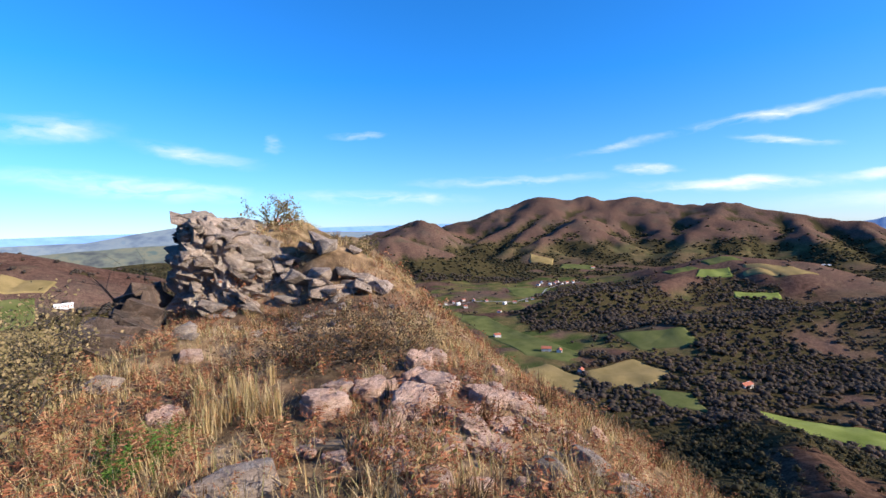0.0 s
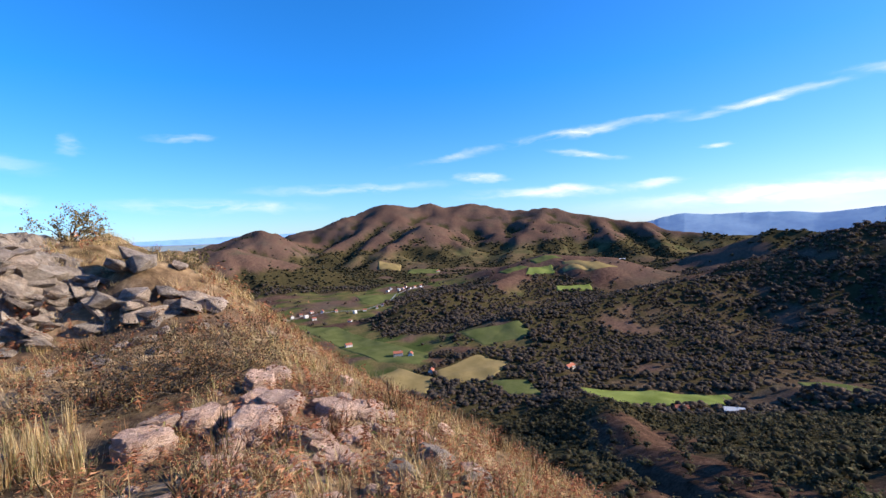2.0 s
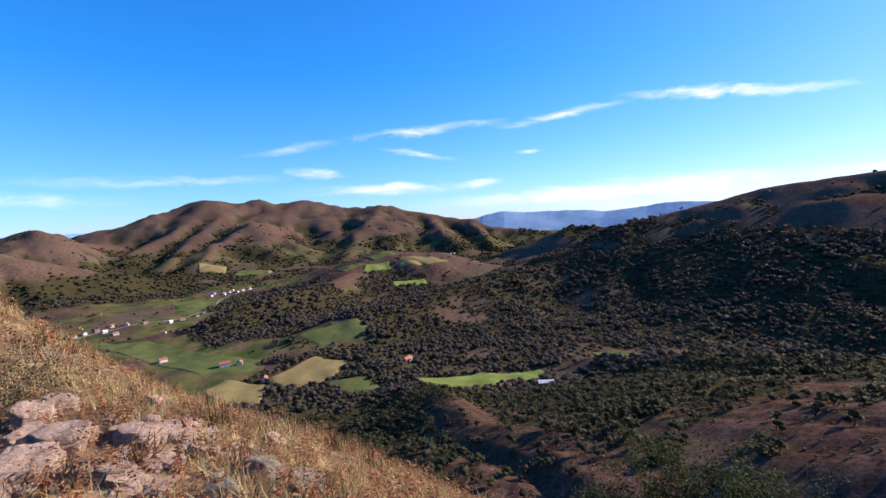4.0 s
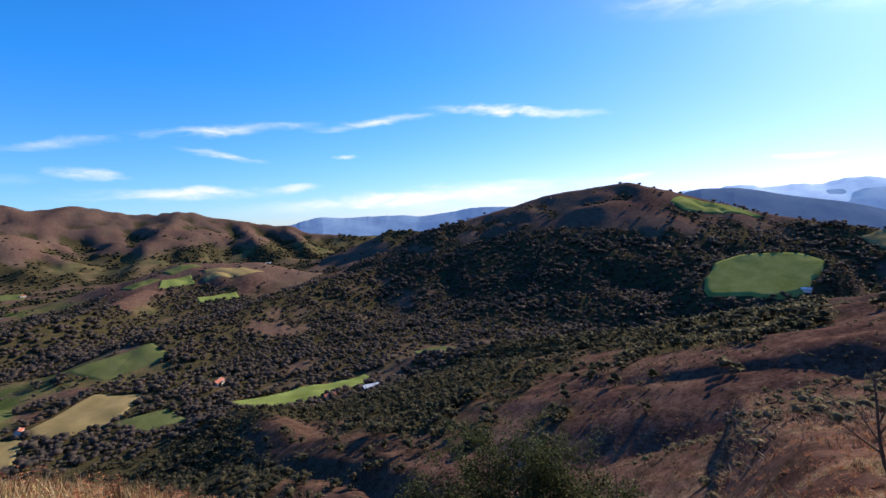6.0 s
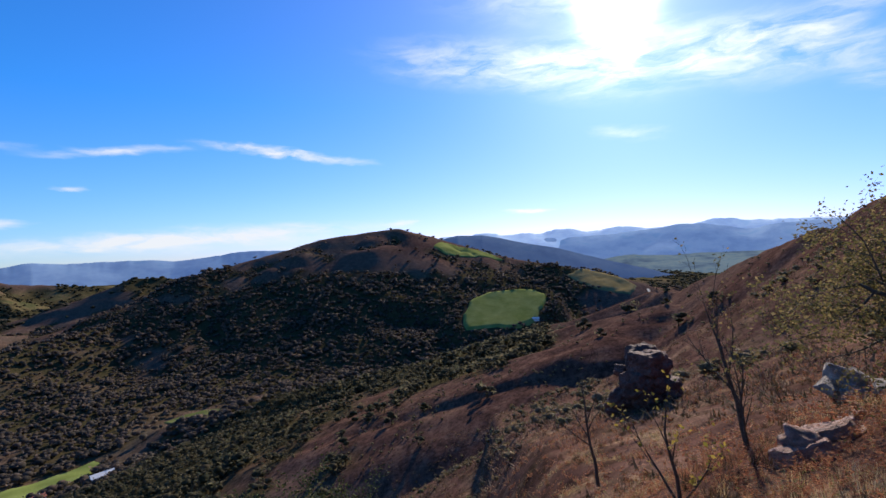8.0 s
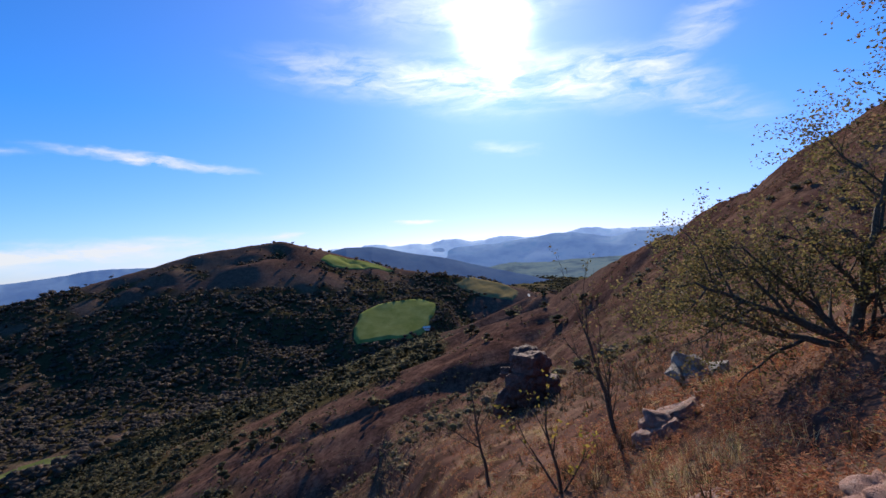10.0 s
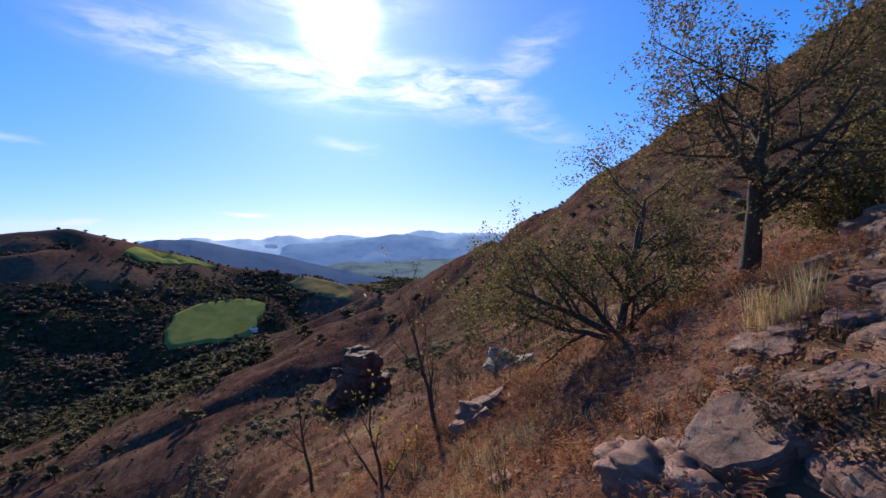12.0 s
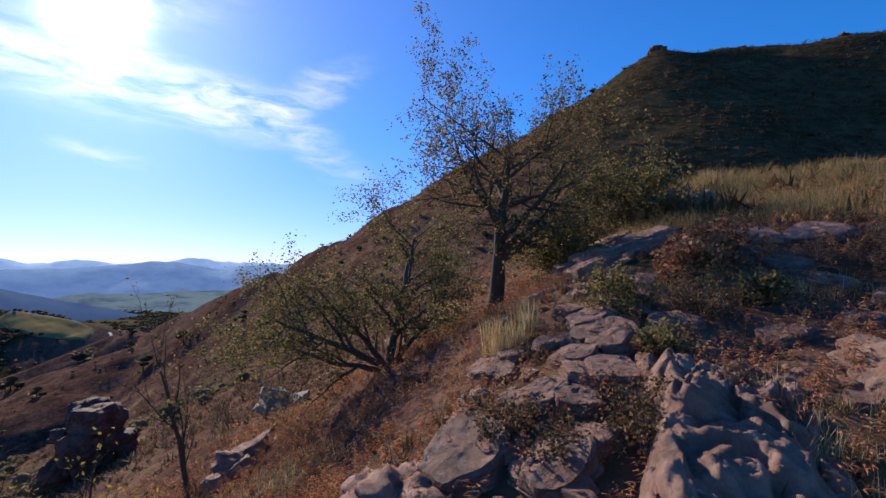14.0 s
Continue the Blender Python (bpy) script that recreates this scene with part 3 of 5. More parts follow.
FERN = foliage_material("green_fern", [(0.0, (0.05, 0.11, 0.02)), (1.0, (0.12, 0.19, 0.04))], 0.3)
LEAF_OAK = foliage_material("oak_leaf", [(0.0, (0.08, 0.075, 0.03)), (0.45, (0.135, 0.105, 0.045)), (0.8, (0.21, 0.135, 0.07)), (1.0, (0.30, 0.17, 0.10))], 0.45)
LEAF_BUSH = foliage_material("bush_leaf", [(0.0, (0.08, 0.078, 0.03)), (0.5, (0.14, 0.115, 0.045)), (0.85, (0.21, 0.155, 0.065)), (1.0, (0.29, 0.21, 0.10))], 0.45)
LEAF_PALE = foliage_material("pale_leaf", [(0.0, (0.13, 0.11, 0.045)), (0.5, (0.24, 0.185, 0.09)), (1.0, (0.36, 0.26, 0.14))], 0.3)
LEAF_HOLLY = foliage_material("dark_green_leaf", [(0.0, (0.030, 0.042, 0.016)), (0.6, (0.06, 0.072, 0.026)), (1.0, (0.11, 0.11, 0.045))], 0.25)
LEAF_YELLOW = foliage_material("yellow_leaf", [(0.0, (0.17, 0.15, 0.03)), (1.0, (0.40, 0.28, 0.06))], 0.4)
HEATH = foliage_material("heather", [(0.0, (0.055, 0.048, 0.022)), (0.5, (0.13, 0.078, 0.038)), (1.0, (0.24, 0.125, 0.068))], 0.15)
TWIGS = foliage_material("grey_twigs", [(0.0, (0.10, 0.085, 0.06)), (1.0, (0.24, 0.20, 0.15))], 0.0)


def bark_material():
    m, nt, bsdf = material("bark", 0.9)
    n = noise_node(nt, 26, 6, 0.7, place(nt))
    link(nt, ramp(nt, n, [(0.3, (0.035, 0.026, 0.018)), (0.55, (0.085, 0.065, 0.048)), (0.75, (0.15, 0.125, 0.10))]), bsdf.inputs["Base Color"])
    bump(nt, bsdf, n, 0.7, 0.02)
    return m


def rock_material(name, dark, mid, light, lichen=0.35):
    m, nt, bsdf = material(name, 0.85)
    co = place(nt)
    info = nt.nodes.new("ShaderNodeObjectInfo")
    big, fine, spots = noise_node(nt, 2.2, 8, 0.65, co), noise_node(nt, 17, 8, 0.75, co), noise_node(nt, 6.0, 6, 0.7, co)
    c = ramp(nt, big, [(0.3, dark), (0.5, mid), (0.7, light)])
    c = blend(nt, 0.6, c, ramp(nt, fine, [(0.3, (0.4, 0.38, 0.37)), (0.65, (1.15, 1.12, 1.1))]), "MULTIPLY")
    grey = ramp(nt, spots, [(0.54, (0, 0, 0)), (0.62, (1, 1, 1))])
    cut = nt.nodes.new("ShaderNodeMath")
    cut.operation = "MULTIPLY"
    cut.inputs[1].default_value = lichen
    link(nt, grey, cut.inputs[0])
    c = blend(nt, cut.outputs[0], c, (0.42, 0.42, 0.37))
    hue = ramp(nt, info.outputs["Random"], [(0.0, (0.72, 0.70, 0.70)), (1.0, (1.12, 1.02, 0.98))])
    c = blend(nt, 1.0, c, hue, "MULTIPLY")
    link(nt, c, bsdf.inputs["Base Color"])
    bump(nt, bsdf, fine, 0.95, 0.045)
    return m


BARK = bark_material()
ROCK_GREY = rock_material("grey_schist", (0.13, 0.108, 0.088), (0.33, 0.275, 0.22), (0.55, 0.475, 0.39), 0.35)
ROCK_PINK = rock_material("pink_sandstone", (0.34, 0.22, 0.16), (0.60, 0.43, 0.33), (0.74, 0.60, 0.49), 0.15)
ROCK_BROWN = rock_material("brown_sandstone", (0.15, 0.085, 0.065), (0.31, 0.18, 0.138), (0.46, 0.315, 0.25), 0.22)


def meadow_material(name, a, b):
    m, nt, bsdf = material(name, 1.0)
    bsdf.inputs["Specular IOR Level"].default_value = 0.0
    co = place(nt)
    c = ramp(nt, noise_node(nt, 0.03, 6, 0.6, co), [(0.35, a), (0.65, b)])
    c = blend(nt, 0.35, c, ramp(nt, noise_node(nt, 0.5, 6, 0.7, co), [(0.3, (0.5, 0.5, 0.5)), (0.7, (1.2, 1.2, 1.2))]), "MULTIPLY")
    link(nt, c, bsdf.inputs["Base Color"])
    return m


GREEN_A = meadow_material("pasture_bright", (0.145, 0.175, 0.04), (0.21, 0.24, 0.07))
GREEN_B = meadow_material("pasture_dull", (0.085, 0.10, 0.032), (0.135, 0.14, 0.052))
GREEN_C = meadow_material("pasture_olive", (0.16, 0.18, 0.045), (0.25, 0.255, 0.078))
TAN = meadow_material("stubble", (0.20, 0.15, 0.062), (0.28, 0.205, 0.09))


def plain_material(name, colour, rough=0.8, spread=0.25, scale=1.5):
    m, nt, bsdf = material(name, rough)
    lo, hi = tuple(v * (1 - spread) for v in colour), tuple(min(1, v * (1 + spread)) for v in colour)
    link(nt, ramp(nt, noise_node(nt, scale, 5, 0.6, place(nt)), [(0.3, lo), (0.7, hi)]), bsdf.inputs["Base Color"])
    return m


WHITEWASH = plain_material("whitewash", (0.60, 0.58, 0.54), spread=0.08)
TILE_RED = plain_material("red_tiles", (0.36, 0.12, 0.07))
TILE_PALE = plain_material("pale_sheet_roof", (0.66, 0.65, 0.62), 0.95, 0.1)
SHUTTER = plain_material("dark_red_shutter", (0.22, 0.05, 0.04))
GLASS_DARK = plain_material("window_glass", (0.05, 0.06, 0.07), 0.15)
ROAD_MAT = plain_material("pale_road", (0.27, 0.25, 0.23), spread=0.15, scale=0.3)


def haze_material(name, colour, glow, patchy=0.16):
    """Distance seen through miles of lit air: haze painted into colour and emission."""
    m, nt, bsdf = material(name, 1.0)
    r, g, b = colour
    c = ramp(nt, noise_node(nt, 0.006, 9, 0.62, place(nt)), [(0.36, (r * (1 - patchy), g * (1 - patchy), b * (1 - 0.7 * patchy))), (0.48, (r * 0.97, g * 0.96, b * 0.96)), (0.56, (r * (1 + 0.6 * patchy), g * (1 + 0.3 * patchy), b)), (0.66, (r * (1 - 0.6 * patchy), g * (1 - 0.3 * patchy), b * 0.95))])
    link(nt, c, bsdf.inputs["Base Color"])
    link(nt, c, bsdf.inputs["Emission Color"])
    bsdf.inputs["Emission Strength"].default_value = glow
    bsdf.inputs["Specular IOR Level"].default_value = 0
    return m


# ---- far ranges ----
def far_range(label, crest, dist, depth, mat, seed, jag, drop=0.42):
    """A range on the horizon; crest: bearing and height angle."""
    az = np.arange(crest[0][0], crest[-1][0] + 0.01, 0.12)
    el = np.interp(az, [c[0] for c in crest], [c[1] for c in crest])
    peaks = jag * (grain(az, 0 * az, 3.2, seed) + 0.5 * grain(az, 0 * az, 1.4, seed + 1) + 0.2 * grain(az, 0 * az, 0.5, seed + 3)) * 0.5
    rows = np.linspace(0, 1, 14)
    V = []
    for q in rows:
        r = dist - depth * q
        z = EYE + dist * np.tan(np.radians(el + peaks * max(0, 1 - 2.5 * q))) - (drop * depth) * q ** 1.1 + 10 * grain(r * np.sin(np.radians(az)), r * np.cos(np.radians(az)), 260, seed + 2) * math.sin(min(1, q * 2) * 1.57) * (q > 0)
        V.append(np.stack([r * np.sin(np.radians(az)), r * np.cos(np.radians(az)), z], -1))
    n, m = len(V), len(az)
    i, j = np.meshgrid(np.arange(n - 1), np.arange(m - 1), indexing="ij")
    q = np.stack([i * m + j, i * m + j + 1, (i + 1) * m + j + 1, (i + 1) * m + j], -1).reshape(-1, 4)
    tris = np.vstack([q[:, [0, 1, 2]], q[:, [0, 2, 3]]])
    return tagged(new("backdrop_mountains", mesh_arrays("backdrop_mountains", np.vstack(V), tris, mat, True)), label, "mountain range", kind="structure")


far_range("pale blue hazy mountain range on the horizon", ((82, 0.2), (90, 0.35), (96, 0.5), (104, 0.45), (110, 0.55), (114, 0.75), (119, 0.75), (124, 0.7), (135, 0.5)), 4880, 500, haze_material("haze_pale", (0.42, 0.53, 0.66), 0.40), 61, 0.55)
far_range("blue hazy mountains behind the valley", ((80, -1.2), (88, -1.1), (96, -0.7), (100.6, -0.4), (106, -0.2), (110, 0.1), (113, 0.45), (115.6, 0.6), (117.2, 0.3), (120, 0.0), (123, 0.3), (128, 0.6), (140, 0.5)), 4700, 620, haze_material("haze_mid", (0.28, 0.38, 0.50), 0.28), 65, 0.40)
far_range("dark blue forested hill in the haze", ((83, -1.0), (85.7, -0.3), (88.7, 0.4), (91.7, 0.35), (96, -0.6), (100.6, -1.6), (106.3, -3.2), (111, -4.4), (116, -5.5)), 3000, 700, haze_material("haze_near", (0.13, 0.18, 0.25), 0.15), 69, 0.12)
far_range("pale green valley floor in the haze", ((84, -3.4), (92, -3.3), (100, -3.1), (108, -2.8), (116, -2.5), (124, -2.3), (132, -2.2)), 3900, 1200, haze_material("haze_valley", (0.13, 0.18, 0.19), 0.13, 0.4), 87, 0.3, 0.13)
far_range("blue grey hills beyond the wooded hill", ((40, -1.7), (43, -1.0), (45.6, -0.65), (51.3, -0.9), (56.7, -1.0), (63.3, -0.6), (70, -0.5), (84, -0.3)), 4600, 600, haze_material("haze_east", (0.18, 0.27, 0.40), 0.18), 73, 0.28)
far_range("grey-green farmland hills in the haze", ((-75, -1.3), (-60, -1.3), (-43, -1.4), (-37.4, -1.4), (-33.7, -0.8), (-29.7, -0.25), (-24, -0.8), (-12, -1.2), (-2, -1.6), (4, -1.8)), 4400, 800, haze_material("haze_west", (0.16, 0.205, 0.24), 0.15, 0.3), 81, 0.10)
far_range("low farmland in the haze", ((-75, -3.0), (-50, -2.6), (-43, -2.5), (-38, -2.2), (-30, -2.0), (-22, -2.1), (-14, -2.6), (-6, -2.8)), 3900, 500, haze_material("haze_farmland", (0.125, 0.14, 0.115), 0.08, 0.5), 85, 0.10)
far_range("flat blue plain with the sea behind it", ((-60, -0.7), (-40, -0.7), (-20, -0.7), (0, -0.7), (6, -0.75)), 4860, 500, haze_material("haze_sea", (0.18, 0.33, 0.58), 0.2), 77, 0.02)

# ---- meadows ----
MEADOWS = []


def inside(poly, x, y):
    hit = np.zeros(np.shape(x), bool)
    for (ax, ay), (bx, by) in zip(poly, poly[1:] + poly[:1]):
        cross = ((ay > y) != (by > y)) & (x < (bx - ax) * (y - ay) / ((by - ay) or 1e-9) + ax)
        hit ^= cross
    return hit


def meadow(label, mat, corners, lift=1.0):
    poly = [tuple(map(float, c)) for c in corners]
    MEADOWS.append(poly)
    edge = []
    for (ax, ay), (bx, by) in zip(poly, poly[1:] + poly[:1]):
        for k in range(14):
            edge.append((ax + (bx - ax) * k / 14, ay + (by - ay) * k / 14))
    edge = np.array(edge)
    mid = edge.mean(0)
    n = len(edge)
    wob = 1 + 0.03 * grain(edge[:, 0], edge[:, 1], 25, 41) + 0.09 * grain(edge[:, 0], edge[:, 1], 70, 42)
    V = [np.array([[*mid]])]
    R = 16
    for k in range(1, R + 1):
        V.append(mid + (edge - mid) * (k / R) * wob[:, None])
    V = np.vstack(V)
    z = ground_height(V[:, 0], V[:, 1]) + lift
    z[-n:] -= lift * 1.5
    j = np.arange(n)
    tris = [np.stack([0 * j, 1 + j, 1 + (j + 1) % n], -1)]
    for k in range(R - 1):
        a, b = 1 + k * n, 1 + (k + 1) * n
        tris += [np.stack([a + j, b + j, b + (j + 1) % n], -1), np.stack([a + j, b + (j + 1) % n, a + (j + 1) % n], -1)]
    ob = new("meadow", mesh_arrays("meadow", np.column_stack([V, z]), np.vstack(tris), mat, True))
    return tagged(ob, label, "meadow", kind="structure")


meadow("tan mown field on the valley floor", TAN, ((130, 790), (173, 812), (217, 750), (188, 676), (145, 700)))
meadow("tan grass field with a farm track", TAN, ((228, 772), (327, 815), (370, 755), (300, 695), (237, 714)))
meadow("green field between hedges", GREEN_B, ((290, 695), (351, 662), (345, 603), (300, 625)))
meadow("long green pasture beside the village", GREEN_B, ((-25, 1390), (101, 1260), (177, 1045), (250, 870), (223, 790), (148, 870), (85, 1060)))
meadow("bright green pasture by the white barn", GREEN_A, ((404, 600), (495, 552), (575, 486), (545, 455), (460, 490), (380, 540)))
meadow("pale green field by the village", GREEN_B, ((227, 1760), (390, 1725), (330, 1560), (235, 1530)))
meadow("small green field on the round hill", GREEN_A, ((866, 1595), (953, 1570), (941, 1520), (826, 1555)), 2)
meadow("small oval green field on the brown hill", GREEN_A, ((869, 1410), (983, 1372), (950, 1320), (845, 1352)), 2)
meadow("narrow green field at the wood's edge", GREEN_B, ((340, 940), (470, 915), (470, 845), (360, 868)))
meadow("green clearing above the trees", GREEN_B, ((700, 490), (740, 445), (735, 384), (680, 330), (610, 340), (640, 400)), 1.5)
meadow("large green pasture on the wooded hill", GREEN_C, ((1066, 16), (1140, 30), (1215, 5), (1255, -45), (1270, -109), (1279, -166), (1234, -201), (1156, -182), (1108, -155), (1066, -77)), 4.0)
meadow("bright green hilltop field", GREEN_C, ((1627, 123), (1733, 100), (1740, 20), (1735, -60), (1702, -128), (1637, -10), (1605, 84)), 2.5)
meadow("tan pasture on the ridge", TAN, ((1566, -308), (1610, -386), (1540, -470), (1422, -501), (1370, -457), (1444, -376)), 2.5)
meadow("orange stubble field on the western hill", TAN, ((-640, 660), (-560, 690), (-560, 610), (-610, 600)), 2)
meadow("green field on the western hill", GREEN_B, ((-700, 720), (-655, 745), (-610, 690), (-660, 650)), 2)
meadow("pale stubble field on the western hillside", TAN, ((-760, 800), (-690, 830), (-660, 770), (-730, 730)), 2)
meadow("rusty pasture on the western hillside", TAN, ((-560, 760), (-500, 790), (-470, 720), (-530, 690)), 2)
meadow("green pasture on the western hillside", GREEN_B, ((-480, 830), (-420, 860), (-400, 790), (-450, 770)), 2)
meadow("tan grass on top of the round hill", TAN, ((1000, 1560), (1120, 1500), (1160, 1430), (1050, 1440), (960, 1500)), 2)
meadow("green strip on the round hill", GREEN_B, ((760, 1640), (850, 1640), (870, 1600), (770, 1590)), 2)
meadow("pale green strip on the round hill", GREEN_B, ((900, 1660), (1010, 1640), (1020, 1600), (910, 1610)), 2)
meadow("pale field below the mountain", GREEN_B, ((600, 2420), (760, 2380), (720, 2260), (560, 2300)), 3)
meadow("pale field at the mountain's foot", TAN, ((470, 2560), (590, 2520), (560, 2420), (450, 2460)), 3)


# ---- woods ----
def free(x, y):
    ok = np.ones(len(x), bool)
    for poly in MEADOWS:
        ok &= ~inside(poly, x, y)
    return ok


def wood_belt(name, label, lo, hi, gap, protos, size, seed, spread=(-52, 122), mat=None):
    rng = np.random.default_rng(seed)
    n = int(math.pi * (hi * hi - lo * lo) * (spread[1] - spread[0]) / 360 / gap ** 2)
    r = np.sqrt(rng.uniform(lo * lo, hi * hi, n))
    a = np.radians(rng.uniform(*spread, n))
    x, y = r * np.sin(a), r * np.cos(a)
    z = ground_height(x, y)
    w, _, _, _ = covers(x, y, z)
    keep = (rng.uniform(0, 1, n) < w * 0.95 + 0.025) & free(x, y)
    x, y, z = x[keep], y[keep], z[keep]
    n = len(x)
    tall = size * rng.uniform(0.6, 1.15, n) * (1 + 0.25 * grain(x, y, 60, 43))
    wide = tall * rng.uniform(1.15, 1.75, n)
    me = scatter(name, protos, rng.integers(0, len(protos), n), np.column_stack([x, y, z - 0.4]), rng.uniform(0, 6.28, n), np.column_stack([wide, wide, tall]), mat or WOODS)
    return tagged(new(name, me), label, "woodland", kind="stuff")


wood_belt("valley_trees", "autumn trees and hedges on the valley slopes", 190, 620, 8.2, [leafy_proto(40, 3, s, 0.13) for s in range(5)], 7.5, 101)
wood_belt("hillside_woods", "dense grey-brown autumn wood on the hillside, paled for haze", 620, 1250, 9.2, [leafy_proto(11, 1, s + 10, 0.17) for s in range(6)], 9.0, 102, mat=WOODS_HAZED)
wood_belt("ridge_woods", "dense grey-brown autumn wood on the far ridge", 1250, 2000, 13.0, [leafy_proto(5, 1, s + 20, 0.2) for s in range(5)], 11.5, 103, (-52, 118), WOODS_HAZED)
wood_belt("far_woods", "distant dark woods in the mountain folds", 1950, 3400, 21.0, [octa_proto(s) for s in range(5)], 8.0, 104, (-48, 120))


# ---- stones ----
def rock_mesh(name, seed, mat, points=16, bevel=0.07):
    """An angular block inside a unit box, edges worn round."""
    rng = np.random.default_rng(seed)
    bm = bmesh.new()
    for p in rng.uniform(-0.5, 0.5, (points, 3)):
        k = max(abs(p))
        bm.verts.new(p * (0.5 / k) * rng.uniform(0.8, 1.0))
    res = bmesh.ops.convex_hull(bm, input=bm.verts)
    bmesh.ops.delete(bm, geom=list({v for v in res["geom_unused"] + res["geom_interior"] if isinstance(v, bmesh.types.BMVert)}), context="VERTS")
    bmesh.ops.dissolve_limit(bm, angle_limit=radians(14), verts=bm.verts, edges=bm.edges)
    bmesh.ops.bevel(bm, geom=bm.edges[:], offset=bevel, segments=1, affect="EDGES", clamp_overlap=True)
    bmesh.ops.triangulate(bm, faces=bm.faces)
    me = bpy.data.meshes.new(name)
    bm.to_mesh(me)
    bm.free()
    me.materials.append(mat)
    return me


PINK = [rock_mesh("stone", 200 + i, ROCK_PINK) for i in range(8)]
BROWN = [rock_mesh("stone", 230 + i, ROCK_BROWN) for i in range(8)]
GREY = [rock_mesh("rock_block", 260 + i, ROCK_GREY, 12, 0.025) for i in range(14)]


def stones(rows, meshes, label, group, seed, depth=1.5, sink=0.32, scale=1.0, flat=0.6):
    """Stones on the ground: place, width and seen height."""
    rng = np.random.default_rng(seed)
    for i, (x, y, w, h) in enumerate(rows):
        w = w * scale
        d = w * rng.uniform(0.8, depth)
        hh = max(min(h * 1.1, w * flat), 0.06)
        ob = new("stone", meshes[i % len(meshes)])
        z = float(ground_height(x, y))
        spin = math.degrees(math.atan2(-x, y))
        fall = Vector((float(ground_height(x - 0.4, y) - ground_height(x + 0.4, y)), float(ground_height(x, y - 0.4) - ground_height(x, y + 0.4)), 1.0)).normalized()
        lie = Vector((0, 0, 1)).rotation_difference(fall).to_matrix().to_4x4()
        ob.matrix_world = Matrix.Translation((x, y, z + hh * (0.5 - sink))) @ lie @ pose(0, 0, 0, rng.uniform(-8, 8), rng.uniform(-8, 8), spin + rng.uniform(-50, 50)) @ Matrix.Diagonal((w * 1.15, d, hh * 1.2, 1))
        tagged(ob, label, "stone", group)


def slab_mesh(name, seed, mat, fine=4, rough=0.10):
    """A worn block inside a unit box, with bedding planes and broken edges."""
    bm = bmesh.new()
    bmesh.ops.create_icosphere(bm, subdivisions=fine, radius=1.0)
    off = Vector((seed * 5.3, seed * 2.9, seed))
    for v in bm.verts:
        d = v.co.normalized()
        k = max(abs(d.x), abs(d.y), abs(d.z))
        q = d * (0.30 + 0.22 / k)
        n = rough * noise.noise(q * 3.1 + off) + rough * 0.5 * (0.25 - abs(noise.noise(q * 6 + off))) + rough * 0.2 * noise.noise(q * 14 + off)
        cell = noise.voronoi(q * 3.0 + off)[0]
        n -= rough * 0.25 * max(0.0, 1 - (cell[1] - cell[0]) / 0.18)
        v.co = q + d * n
    me = bpy.data.meshes.new(name)
    bm.to_mesh(me)
    bm.free()
    me.materials.append(mat)
    return me


def flag_mesh(name, seed, mat):
    """A split flagstone inside a unit box: a broken outline, two layers, an uneven top."""
    rng = np.random.default_rng(seed)
    off = Vector((seed * 3.7, seed * 1.3, 0))
    k = int(rng.integers(6, 9))
    turns = np.sort(np.linspace(0, 6.283, k, endpoint=False) + rng.uniform(-0.3, 0.3, k))
    reach = rng.uniform(0.78, 1.1, k)
    n = 40
    a = np.arange(n) * 6.283 / n
    cx = np.interp(a, np.append(turns, turns[0] + 6.283), np.append(reach * np.cos(turns), reach[0] * math.cos(turns[0])), period=None)
    cy = np.interp(a, np.append(turns, turns[0] + 6.283), np.append(reach * np.sin(turns), reach[0] * math.sin(turns[0])), period=None)
    early = a < turns[0]
    f = (a[early] + 6.283 - turns[-1]) / (turns[0] + 6.283 - turns[-1])
    cx[early] = reach[-1] * math.cos(turns[-1]) * (1 - f) + reach[0] * math.cos(turns[0]) * f
    cy[early] = reach[-1] * math.sin(turns[-1]) * (1 - f) + reach[0] * math.sin(turns[0]) * f
    split = rng.uniform(-0.1, 0.15)
    levels = ((-0.5, 0.96), (split - 0.04, 1.0), (split, 0.90), (split + 0.05, 0.93), (0.40, 0.88), (0.48, 0.82), (0.5, 0.6), (0.5, 0.4), (0.5, 0.2))
    V, F = [], []
    for h, w in levels:
        for x, y in zip(cx, cy):
            p = Vector((x * w * 0.5, y * w * 0.5, h))
            p += Vector((0.05 * noise.noise(p * 5 + off), 0.05 * noise.noise(p * 5 - off), 0.16 * noise.noise(Vector((p.x * 3, p.y * 3, 0)) + off) + 0.07 * noise.noise(Vector((p.x * 9, p.y * 9, 0)) + off)))
            V.append(tuple(p))
    V.append((0, 0, 0.5))
    for i in range(len(levels) - 1):
        for j in range(n):
            b, c = i * n + j, i * n + (j + 1) % n
            F += [(b, c, c + n), (b, c + n, b + n)]
    last = (len(levels) - 1) * n
    F += [(last + j, last + (j + 1) % n, len(V) - 1) for j in range(n)]
    return mesh_from(name, V, F, mat)


